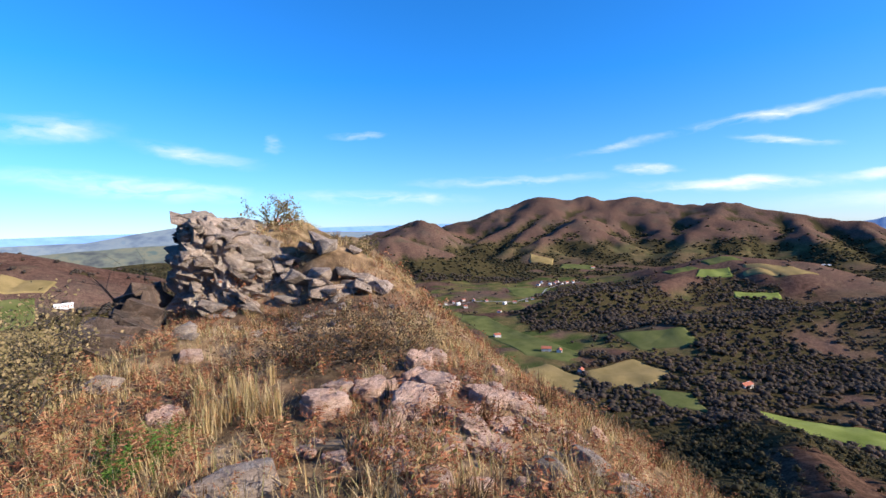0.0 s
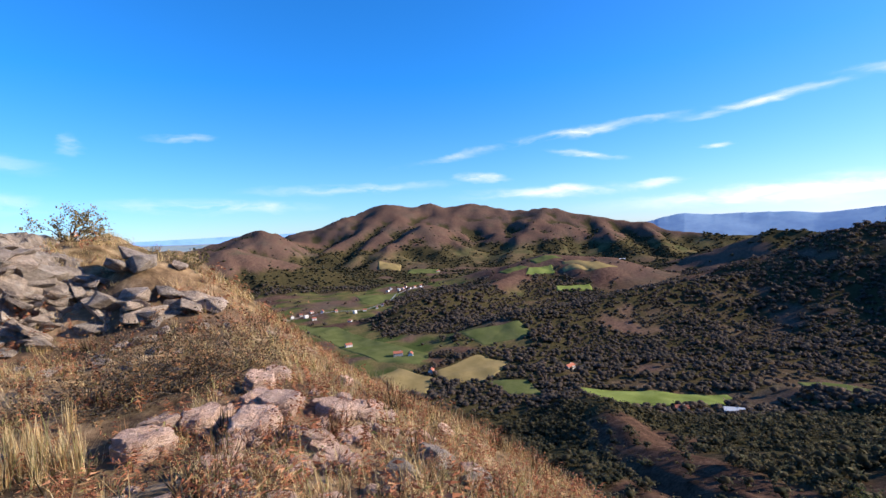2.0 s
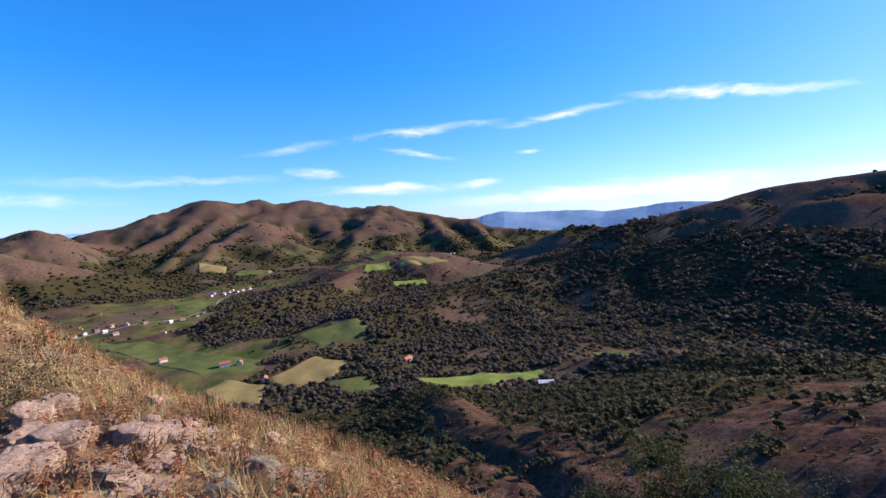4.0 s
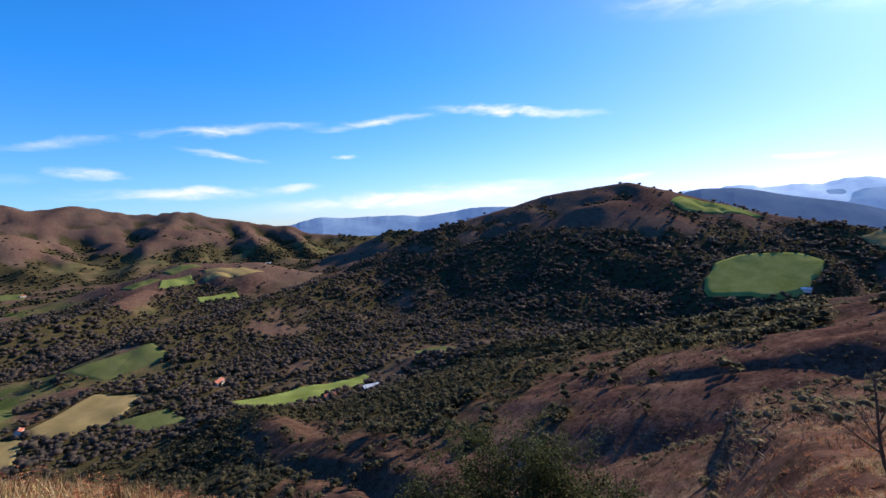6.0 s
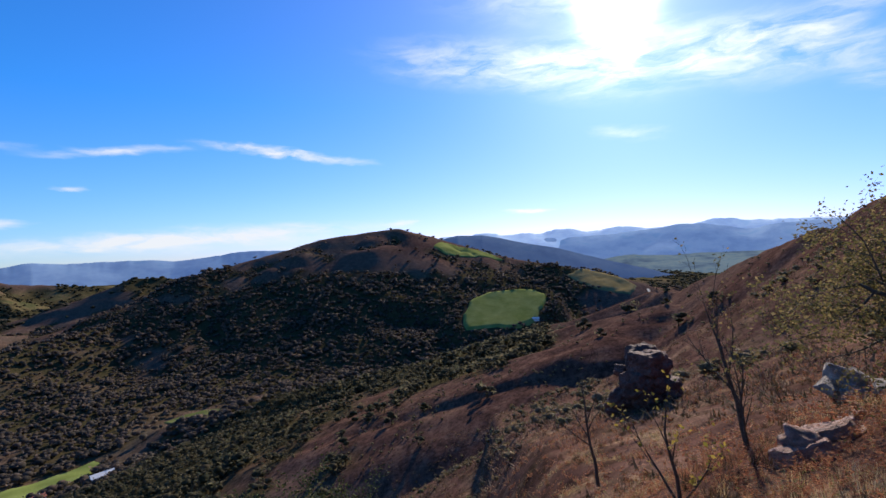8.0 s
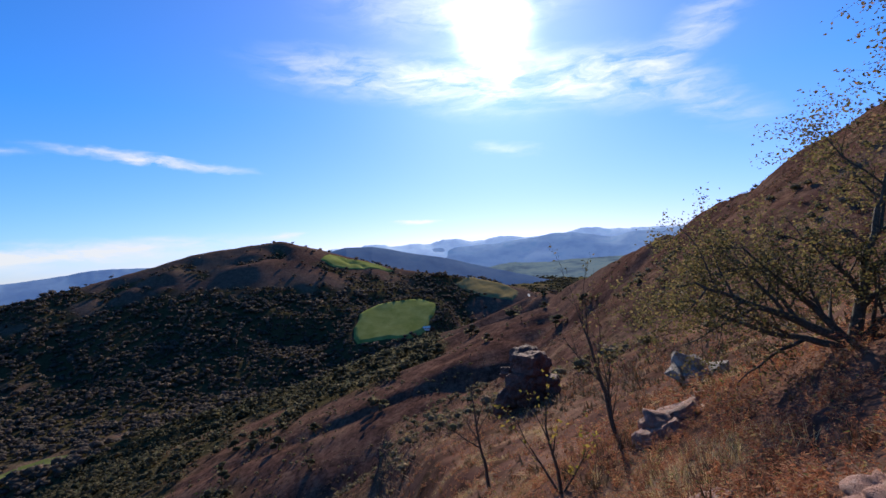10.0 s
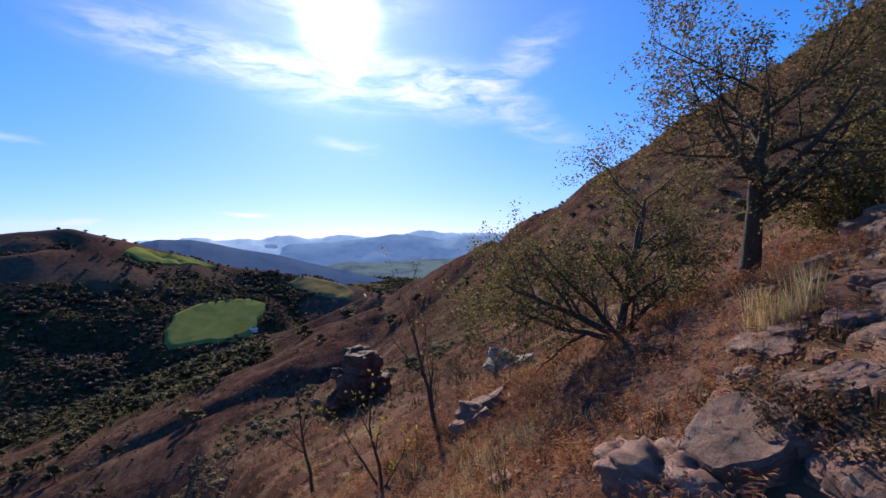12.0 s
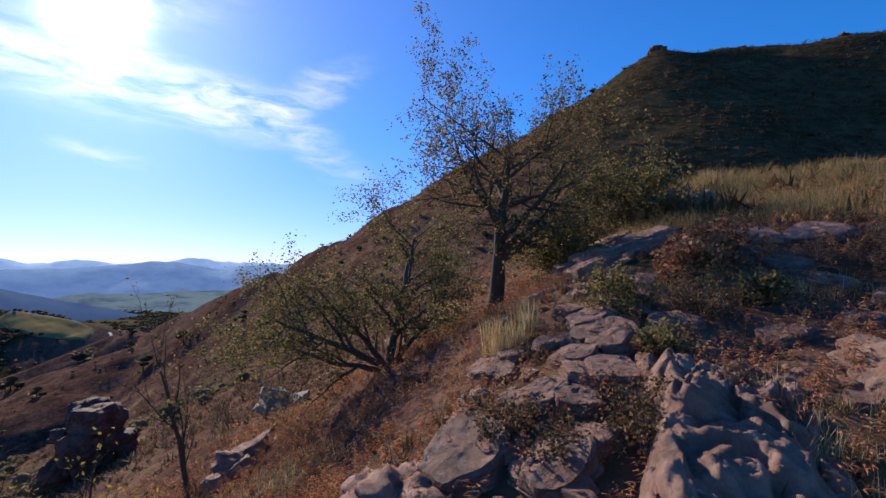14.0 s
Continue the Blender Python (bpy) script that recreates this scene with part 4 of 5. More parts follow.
FLAGS = [flag_mesh("stone", 61 + i, ROCK_BROWN) for i in range(9)]
PINK_FLAGS = [flag_mesh("stone", 81 + i, ROCK_PINK) for i in range(7)]
RIDGE_STONES = (
    (-0.30, 4.11, 0.43, 0.27), (-0.54, 3.47, 0.23, 0.35), (-1.09, 4.04, 0.37, 0.18), (-0.73, 4.31, 0.33, 0.12), (-1.02, 4.32, 0.28, 0.10), (-0.12, 4.42, 0.34, 0.17),
    (-0.32, 4.57, 0.29, 0.12), (0.03, 3.83, 0.23, 0.18), (0.16, 3.72, 0.20, 0.12), (0.35, 4.27, 0.33, 0.09), (0.51, 4.32, 0.28, 0.08), (0.02, 3.36, 0.14, 0.14))
RIDGE_STONES_B = (
    (0.71, 3.93, 0.16, 0.11), (-2.40, 3.86, 0.30, 0.20), (-0.08, 2.70, 0.19, 0.11), (-0.44, 3.80, 0.20, 0.10), (-0.56, 4.42, 0.17, 0.11), (0.59, 5.48, 0.17, 0.08),
    (-2.92, 5.23, 0.26, 0.09), (0.66, 4.25, 0.22, 0.10), (-0.32, 5.10, 0.32, 0.16), (-0.14, 5.33, 0.27, 0.13), (0.35, 3.2, 0.18, 0.08), (-0.3, 3.05, 0.14, 0.07))
GREY_STONES = ((0.98, 3.25, 0.31, 0.27), (0.68, 2.91, 0.32, 0.14), (-1.28, 2.62, 0.52, 0.17), (-3.37, 4.48, 0.28, 0.23), (-3.38, 5.89, 0.44, 0.22), (1.2, 3.0, 0.25, 0.15))
PATH_STONES = (
    (1.43, -3.93, 0.40, 0.19), (1.15, -3.98, 0.45, 0.16), (1.05, -4.45, 0.36, 0.12), (2.14, -4.65, 0.42, 0.30), (2.18, -3.93, 0.28, 0.18), (3.55, -2.85, 0.36, 0.21), (7.3, -5.2, 1.1, 0.3),
    (6.9, -4.7, 0.9, 0.25), (0.96, -3.13, 0.34, 0.16), (0.79, -3.62, 0.26, 0.12), (1.47, -5.28, 0.5, 0.11), (1.53, -4.79, 0.42, 0.12), (1.53, -6.16, 0.5, 0.10), (2.23, -7.83, 0.6, 0.12))
PATH_STONES_B = (
    (2.19, -9.37, 0.8, 0.16), (2.6, -8.6, 0.9, 0.2), (-0.26, -8.03, 0.7, 0.12), (-0.69, -7.59, 0.6, 0.11), (-0.58, -4.47, 0.30, 0.16), (0.73, -5.46, 0.42, 0.13), (2.49, -4.95, 0.42, 0.34),
    (1.61, -3.91, 0.33, 0.22), (1.54, -5.70, 0.7, 0.13), (0.78, -4.24, 0.33, 0.14), (1.20, -3.27, 0.42, 0.18), (-0.17, -5.54, 0.5, 0.11), (-0.71, -9.91, 1.2, 0.19), (0.15, -9.80, 1.0, 0.16))
PATH_STONES_C = (
    (-0.82, -6.24, 0.45, 0.11), (1.9, -10.4, 1.2, 0.25), (2.9, -10.8, 1.1, 0.3), (0.9, -7.1, 0.6, 0.12), (1.1, -8.2, 0.7, 0.14), (0.3, -7.3, 0.5, 0.1), (0.9, -9.0, 0.8, 0.15),
    (2.8, -7.2, 0.5, 0.2), (3.3, -3.6, 0.3, 0.15), (1.9, -5.2, 0.35, 0.12), (1.25, -6.9, 0.5, 0.1), (1.75, -7.1, 0.45, 0.12), (-1.2, -7.0, 0.5, 0.12), (8.0, -6.2, 0.5, 0.3))
FOOT_SLABS = ((1.7, -3.3, 0.7, 0.24), (1.0, -3.2, 0.55, 0.19), (0.9, -3.5, 0.34, 0.12), (1.4, -4.1, 0.34, 0.12), (1.0, -4.4, 0.5, 0.17), (1.2, -4.3, 0.42, 0.14), (0.6, -4.4, 0.4, 0.14), (0.7, -5.7, 0.5, 0.17), (2.2, -5.0, 0.36, 0.12), (1.5, -3.4, 0.4, 0.14), (1.4, -4.7, 0.45, 0.15), (1.2, -5.1, 0.5, 0.17), (1.2, -5.3, 0.5, 0.17), (1.5, -5.7, 0.45, 0.15), (1.9, -6.0, 0.4, 0.14))
LEDGE_SLABS = ((4.6, -13.6, 1.0, 0.3), (4.1, -13.7, 1.2, 0.3), (3.7, -13.7, 1.2, 0.3), (3.8, -12.3, 1.1, 0.3), (2.8, -11.1, 1.3, 0.3), (2.5, -9.1, 1.0, 0.3), (2.2, -9.5, 1.2, 0.3), (2.9, -9.1, 0.8, 0.3), (2.1, -7.5, 0.8, 0.3))
stones(FOOT_SLABS, FLAGS, "worn pinkish-brown sandstone slab in the trodden earth", "slabs on the footpath", 7, 1.3, 0.30, 1.1, 0.28)
stones(LEDGE_SLABS, FLAGS, "dark tilted sandstone ledge above the footpath", "ledges above the footpath", 8, 1.4, 0.35)
stones(RIDGE_STONES, PINK_FLAGS, "flat pink sandstone slab sunk in dry grass", "stones on the ridge", 1, 1.3, 0.1, 1.15, 0.34)
stones(RIDGE_STONES_B, PINK_FLAGS, "small pink sandstone in dry grass", "stones on the ridge", 2, 1.3, 0.1, 1.1, 0.4)
stones(GREY_STONES, GREY, "grey lichen-covered rock in the grass", "grey rocks on the ridge", 3)
stones(PATH_STONES, FLAGS, "brown sandstone slab beside the footpath", "slabs on the footpath", 4, 1.5, 0.36, 0.95, 0.30)
stones(PATH_STONES_B, FLAGS, "flat brown sandstone step of the footpath", "slabs on the footpath", 5, 1.7, 0.36, 0.9, 0.26)
stones(PATH_STONES_C, FLAGS, "worn brown sandstone flag of the footpath", "slabs on the footpath", 6, 1.7, 0.36, 0.9, 0.26)


def rubble(label, meshes, n, cx, cy, sx, sy, lo, hi, seed, group):
    rng = np.random.default_rng(seed)
    rows = [(cx + sx * rng.normal(), cy + sy * rng.normal(), w, w * 0.4) for w in rng.uniform(lo, hi, n)]
    stones([q for q in rows if math.hypot(q[0], q[1]) > 1.6], meshes, label, group, seed)


rubble("loose pink sandstone chip in dry grass", PINK, 90, 0.1, 3.9, 0.75, 0.75, 0.07, 0.2, 71, "rubble on the ridge")
rubble("loose grey stone below the outcrop", GREY, 40, -2.2, 7.4, 1.3, 0.9, 0.1, 0.3, 72, "rubble below the outcrop")
rubble("loose brown stone on the footpath", BROWN, 110, 1.1, -4.6, 0.55, 1.7, 0.05, 0.2, 73, "rubble on the footpath")
rubble("angular brown stone higher up the footpath", BROWN, 60, 1.5, -8.0, 0.8, 1.4, 0.08, 0.32, 74, "rubble on the footpath")


def worn_boulder(name, label, centre, size, turn, seed, hollows, fine=5):
    """A weathered sandstone boulder with rounded ribs and hollows."""
    bm = bmesh.new()
    bmesh.ops.create_icosphere(bm, subdivisions=fine, radius=1.0)
    off = Vector((seed * 7.1, seed * 3.3, 0))
    for v in bm.verts:
        d = v.co.normalized()
        k = max(abs(d.x), abs(d.y), abs(d.z))
        p = d * (0.55 + 0.45 / k * 0.75)
        q = Vector((p.x * size[0], p.y * size[1], p.z * size[2]))
        n = 0.20 * noise.noise(q * 1.5 + off) + 0.09 * (0.3 - abs(noise.noise(Vector((q.x * 3.0, q.y * 1.5, q.z * 3.0)) + off))) + 0.05 * noise.noise(q * 6 + off) + 0.022 * noise.noise(q * 15 + off) + 0.006 * noise.noise(q * 45 + off)
        near2 = noise.voronoi(Vector((q.x * 2.6, q.y * 1.7, q.z * 2.6)) + off)[0]
        n -= 0.07 * max(0.0, 1 - (near2[1] - near2[0]) / 0.16)
        pit = noise.noise(Vector((q.x * 3.6, q.y * 2.2, q.z * 2.4)) + off * 2)
        n -= hollows * max(0.0, pit - 0.15)
        n -= 0.014 * (math.floor((q.z + 0.12 * q.y + 0.05 * noise.noise(q * 2.0)) * 9) % 2)
        v.co = q + d * n
    me = bpy.data.meshes.new(name)
    bm.to_mesh(me)
    bm.free()
    me.polygons.foreach_set("use_smooth", np.ones(len(me.polygons), bool))
    me.materials.append(ROCK_BROWN)
    ob = new(name, me)
    z = float(ground_height(centre[0], centre[1]))
    ob.matrix_world = pose(centre[0], centre[1], z + centre[2], *turn)
    return tagged(ob, label, "boulder")



def stone_rib():
    """A long rib of bedrock: a short lit face to the path, a long fluted back that falls away to the west."""
    n, m = 150, 96
    y = np.linspace(-2.15, -5.0, n)[:, None] + np.zeros((1, m))
    v = np.linspace(-0.34, 1.25, m)[None, :] + np.zeros((n, 1))
    q = (y + 5.0) / 2.85
    ends = step(0, 0.22, q) * (0.55 + 0.45 * step(0, 0.5, q))
    sway = 0.10 * grain(y, 0 * y, 0.55, 91) + 0.04 * grain(y, 0 * y, 0.2, 92)
    x = 0.33 - 0.17 * (y + 3.6) - v + sway * (1 - np.abs(v))
    prof = np.where(v < 0, 1 - np.clip(-v / 0.30, 0, 1) ** 1.7 * 1.35, 1 - 1.08 * np.abs(v) ** 0.92)
    h = (0.45 * prof + 0.03) * ends
    u, w = v * 1.0 + 0.12 * grain(y, v, 0.5, 93), y + 0.25 * v
    flute = np.abs(grain(u, w * 0.38, 0.16, 94))
    h = h - 0.085 * (1 - step(0.0, 0.32, flute)) * step(-0.3, 0.0, v + 0.2) + 0.10 * grain(u, w * 0.6, 0.34, 95) + 0.028 * grain(x, y, 0.10, 96) + 0.017 * grain(x, y, 0.045, 97) + 0.007 * grain(x, y, 0.018, 99)
    pit = grain(u * 1.2, w, 0.20, 98)
    h = h - 0.16 * np.clip(pit - 0.22, 0, 1)
    crack = np.abs(grain(u * 0.6, w, 0.42, 100))
    h = h - 0.07 * (1 - step(0.0, 0.05, crack))
    z = ground_height(x, y) + h
    z[:, 0] -= 0.5
    z[:, -1] -= 0.6
    z[0] -= 0.6
    z[-1] -= 0.6
    V = np.stack([x, y, z], -1).reshape(-1, 3)
    i, j = np.meshgrid(np.arange(n - 1), np.arange(m - 1), indexing="ij")
    a = (i * m + j).ravel()
    tris = np.vstack([np.stack([a, a + 1, a + m + 1], -1), np.stack([a, a + m + 1, a + m], -1)])
    p = V[tris[5000]]
    if np.cross(p[1] - p[0], p[2] - p[0])[2] < 0:
        tris = tris[:, ::-1]
    rim = np.concatenate([np.arange(m), np.arange(1, n) * m + m - 1, (n - 1) * m + np.arange(m - 2, -1, -1), np.arange(n - 2, 0, -1) * m])
    V = np.vstack([V, [[0.1, -3.5, float(ground_height(0.1, -3.5)) - 1.0]]])
    under = np.stack([np.full(len(rim), len(V) - 1), rim, np.roll(rim, -1)], -1)
    return tagged(new("boulder", mesh_arrays("boulder", V, np.vstack([tris, under]), ROCK_BROWN, True)), "large weathered sandstone rib with rounded hollows", "boulder")


stone_rib()
worn_boulder("boulder", "dark sandstone slab leaning beside the footpath", (-0.95, -4.9, -0.02), (0.45, 0.8, 0.34), (0, -30, 20), 5, 0.12)
worn_boulder("boulder", "rounded sandstone slab with white lichen", (1.9, -3.0, -0.03), (0.62, 0.42, 0.13), (0, -6, 25), 8, 0.10)
worn_boulder("boulder", "pale lichen-covered rock in the bracken", (14.2, -11.3, 0.1), (0.5, 0.35, 0.3), (0, -8, 40), 11, 0.08, 4)
worn_boulder("boulder", "long grey rock half sunk in bracken", (6.9, -4.9, 0.02), (0.55, 0.28, 0.22), (0, -10, 60), 12, 0.08, 4)
worn_boulder("boulder", "dark round stone at the edge of the footpath", (2.2, -4.2, 0.02), (0.16, 0.14, 0.14), (0, 0, 20), 13, 0.04, 4)
worn_boulder("boulder", "flat dark boulder on top of the grassy knoll", (1.9, -13.2, 0.25), (1.1, 0.6, 0.32), (0, 4, 20), 9, 0.1)


ROCK_DARK = rock_material("dark_red_rock", (0.06, 0.028, 0.022), (0.13, 0.06, 0.046), (0.21, 0.11, 0.086), 0.05)
# darker copy of the grey schist: dark rock plus west-side shade in its colour
ROCK_SHADY = rock_material("dark_shaded_schist", (0.045, 0.036, 0.03), (0.10, 0.075, 0.06), (0.19, 0.145, 0.115), 0.12)
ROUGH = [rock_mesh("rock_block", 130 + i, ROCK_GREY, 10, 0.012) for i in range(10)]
ROUGH_SHADED = [rock_mesh("rock_block", 150 + i, ROCK_SHADY, 10, 0.012) for i in range(6)]


def outcrop():
    """Broken strata on the knoll: flat blocks that dip to the east."""
    rng = np.random.default_rng(17)
    base = tagged(new("rock_outcrop"), "rugged grey rock outcrop of broken tilted slabs", "rock outcrop")
    base.location = (-4.1, 10.5, float(ground_height(-4.1, 10.5)))
    here = base.location.copy()

    def block(x, y, z, w, d, h, spin=0.0, meshes=GREY):
        m = pose(x - here.x, y - here.y, z - here.z, rng.uniform(-20, 20), 14 + rng.uniform(-20, 20), spin + rng.uniform(-50, 50)) @ Matrix.Diagonal((w, d, h, 1))
        part("rock_block", meshes[int(rng.integers(len(meshes)))], base, m=m)

    # the body: tilted layers broken into blocks, steep to the west, long to the east
    bm = bmesh.new()
    bmesh.ops.create_icosphere(bm, subdivisions=6, radius=1.0)
    for v in bm.verts:
        d = v.co.normalized()
        p = d / (abs(d.x) ** 3.4 + abs(d.y) ** 3.4 + abs(d.z) ** 3.4) ** (1 / 3.4)
        east = max(p.x, 0.0)
        q = Vector((-4.6 + p.x * (0.95 if p.x < 0 else 2.2), 10.5 + p.y * 1.75, -0.6 + p.z * (2.35 - 1.25 * east)))
        q.x += 0.22 * noise.noise(q * 0.9)
        q.y += 0.25 * noise.noise(q * 0.9 + Vector((9, 0, 0)))
        s = q.z + 0.28 * (q.x + 4.8) + 0.10 * noise.noise(q * 1.3)
        out = Vector((d.x, d.y, 0.45 * d.z))
        n = 0.10 * noise.noise(q * 2.0)
        for sx, sz, deep, gap in ((0.8, 0.20, 0.17, 0.12), (0.36, 0.09, 0.08, 0.06)):
            cell = noise.voronoi(Vector((q.x / sx, q.y / sx, s / sz)))
            n += deep * noise.cell(cell[1][0] * 11.3) - gap * max(0.0, 1 - (cell[0][1] - cell[0][0]) / 0.10)
        n += 0.03 * noise.noise(q * 9)
        v.co = q + out * n - here
    me = bpy.data.meshes.new("rock_face")
    bm.to_mesh(me)
    bm.free()
    me.materials.append(ROCK_GREY)
    part("rock_face", me, base)
    # blocks that stick out of the south and west faces, large ones deep in the rock, small ones on it
    for k in range(190):
        big = k < 64
        a, q = rng.uniform(-2.9, -0.1), rng.uniform(0, 1) ** 0.8
        w = rng.uniform(0.55, 1.25) if big else rng.uniform(0.12, 0.42)
        inset = 1 - 0.12 * q - (0.22 * w if big else 0.0)
        x = -4.6 + math.cos(a) * (1.05 if math.cos(a) < 0 else 2.2) * inset
        y = 10.5 + math.sin(a) * 1.8 * inset
        z = -0.55 + q * (2.15 - 1.2 * max(math.cos(a), 0))
        # most western blocks take the darker copy, which paints their shade
        block(x, y, z, w, w * rng.uniform(0.5, 0.9), w * rng.uniform(0.25, 0.6), math.degrees(a) + 90, ROUGH_SHADED if x < -5.3 and k % 3 else ROUGH if k % 3 else GREY)
    for k in range(26):
        x, y = rng.uniform(-5.3, -4.0), rng.uniform(9.2, 11.0)
        w = rng.uniform(0.25, 0.9)
        block(x, y, 1.68 - 0.62 * max(x + 4.8, 0), w, w * rng.uniform(0.6, 0.9), w * rng.uniform(0.18, 0.4), 0.0, ROUGH if k % 3 else GREY)
    # broken ground that runs out to the east of the face
    for k in range(44):
        x = rng.uniform(-4.4, -2.3)
        y = 8.85 + rng.uniform(-0.35, 0.9) + 0.2 * (x + 3)
        w = rng.uniform(0.15, 0.7)
        block(x, y, float(ground_height(x, y)) + 0.10 * w, w, w * rng.uniform(0.5, 0.9), w * rng.uniform(0.25, 0.5), 0.0, ROUGH if k % 2 else GREY)
    # the dark edge from face down towards the path, shade painted in darker rock
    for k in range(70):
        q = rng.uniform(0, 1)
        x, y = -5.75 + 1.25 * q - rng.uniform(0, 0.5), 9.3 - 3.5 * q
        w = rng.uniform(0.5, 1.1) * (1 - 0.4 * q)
        block(x, y, float(ground_height(x, y)) + rng.uniform(-0.05, 0.85) * (1 - 0.45 * q), w, w * rng.uniform(0.5, 0.9), w * rng.uniform(0.5, 0.9), 60, ROUGH_SHADED)
    # the low ledge in front
    for k in range(16):
        x = rng.uniform(-3.2, -1.2)
        y = 8.75 + 0.25 * rng.uniform(-1, 1)
        w = rng.uniform(0.3, 0.8)
        block(x, y, float(ground_height(x, y)) + 0.08, w, w * 0.7, w * 0.35)
    return base


outcrop()


def crag(label, x, y, wide, tall, count, seed, meshes):
    rng = np.random.default_rng(seed)
    g = float(ground_height(x, y))
    base = tagged(new("crag"), label, "crag")
    base.location = (x, y, g)
    for k in range(count):
        q = k / count
        h = q * tall
        spread = wide * (0.5 - 0.22 * q)
        w = wide * rng.uniform(0.35, 0.85)
        part("rock_block", meshes[int(rng.integers(len(meshes)))], base, m=pose(spread * rng.uniform(-1, 1), spread * rng.uniform(-1, 1), h - 0.12 * tall, rng.uniform(-26, 26), rng.uniform(-26, 26), rng.uniform(0, 360)) @ Matrix.Diagonal((w, w * 0.9, w * rng.uniform(0.5, 0.9), 1)))


CRAG_BLOCKS = [slab_mesh("rock_block", 90 + i, ROCK_DARK, 4, 0.13) for i in range(6)]
crag("dark reddish rock tower on the bracken slope", 37.2, -13.2, 3.4, 4.5, 24, 31, CRAG_BLOCKS)
crag("small dark crag on the bracken slope", 150, -8, 8, 5, 24, 32, CRAG_BLOCKS)
crag("broken rock on the crest of the hill", 26.3, -148.5, 3.6, 0.7, 16, 33, CRAG_BLOCKS)
crag("low rocks along the crest of the hill", 5, -154, 1.6, 0.05, 8, 34, CRAG_BLOCKS)
crag("low rocks along the crest of the hill", -18, -157, 2.2, 0.05, 8, 35, CRAG_BLOCKS)
crag("low lichen-covered outcrop on the bracken slope", 13.2, -10.3, 1.5, 0.7, 12, 36, GREY)


# ---- trees and shrubs ----
class Growth:
    def __init__(self, seed):
        self.rng = np.random.default_rng(seed)
        self.limbs, self.leaves = [], []

    def branch(self, p, d, length, radius, depth, spec):
        rng = self.rng
        n = max(3, int(length / spec["seg"]))
        pts, rad = [p], [radius]
        for i in range(n):
            d = d + rng.normal(0, spec["bend"], 3) + np.array([0, 0, spec["lift"]])
            d = d / np.linalg.norm(d)
            p = p + d * (length / n)
            pts.append(p)
            rad.append(radius * (1 - 0.75 * (i + 1) / n))
            if depth > 0 and (i + 1) / n > spec["bare"] * (depth == spec["depth"]):
                for _ in range(spec["fork"] if rng.uniform() < spec["often"] else 0):
                    side = rng.normal(0, 1, 3)
                    side -= side @ d * d
                    side /= np.linalg.norm(side)
                    nd = d * spec["along"] + side * (1 - spec["along"])
                    nd /= np.linalg.norm(nd)
                    self.branch(p, nd, length * spec["shrink"] * rng.uniform(0.6, 1.15), max(rad[-1] * 0.62, 0.003), depth - 1, spec)
            if depth <= spec["leafy"]:
                for _ in range(rng.poisson(spec["leaves"])):
                    self.leaves.append(p + rng.normal(0, spec["cloud"], 3))
        self.limbs.append((depth, np.array(pts), np.array(rad)))


def tubes(limbs, sides):
    V, F, n = [], [], 0
    for _, pts, rad in limbs:
        t = np.gradient(pts, axis=0)
        t /= np.linalg.norm(t, axis=1)[:, None] + 1e-9
        ref = np.where(np.abs(t[:, 2:3]) > 0.9, [[1.0, 0, 0]], [[0, 0, 1.0]])
        u = np.cross(t, ref)
        u /= np.linalg.norm(u, axis=1)[:, None] + 1e-9
        w = np.cross(t, u)
        a = np.arange(sides) * 2 * math.pi / sides
        ring = pts[:, None] + rad[:, None, None] * (np.cos(a)[None, :, None] * u[:, None] + np.sin(a)[None, :, None] * w[:, None])
        m = len(pts)
        i, j = np.meshgrid(np.arange(m - 1), np.arange(sides), indexing="ij")
        j2 = (j + 1) % sides
        q = np.stack([i * sides + j, i * sides + j2, (i + 1) * sides + j2, (i + 1) * sides + j], -1).reshape(-1, 4) + n
        V.append(ring.reshape(-1, 3))
        F += [q[:, [0, 1, 2]], q[:, [0, 2, 3]]]
        n += m * sides
    return np.vstack(V), np.vstack(F)


def leaf_mesh(name, pos, size, mat, seed):
    """Folded pointed leaves."""
    rng = np.random.default_rng(seed)
    n = len(pos)
    d = rng.normal(0, 1, (n, 3))
    d[:, 2] *= 0.6
    d /= np.linalg.norm(d, axis=1)[:, None]
    s = np.cross(d, rng.normal(0, 1, (n, 3)))
    s /= np.linalg.norm(s, axis=1)[:, None]
    up = np.cross(d, s)
    L = size * rng.uniform(0.6, 1.3, n)[:, None]
    W = L * 0.33
    v = np.stack([pos - d * L * 0.5, pos + s * W + up * W * 0.35, pos + d * L * 0.5, pos - s * W + up * W * 0.35], 1).reshape(-1, 3)
    b = (np.arange(n) * 4)[:, None]
    tris = np.concatenate([b + [[0, 1, 2]], b + [[0, 2, 3]]])
    return mesh_arrays(name, v, tris, mat)


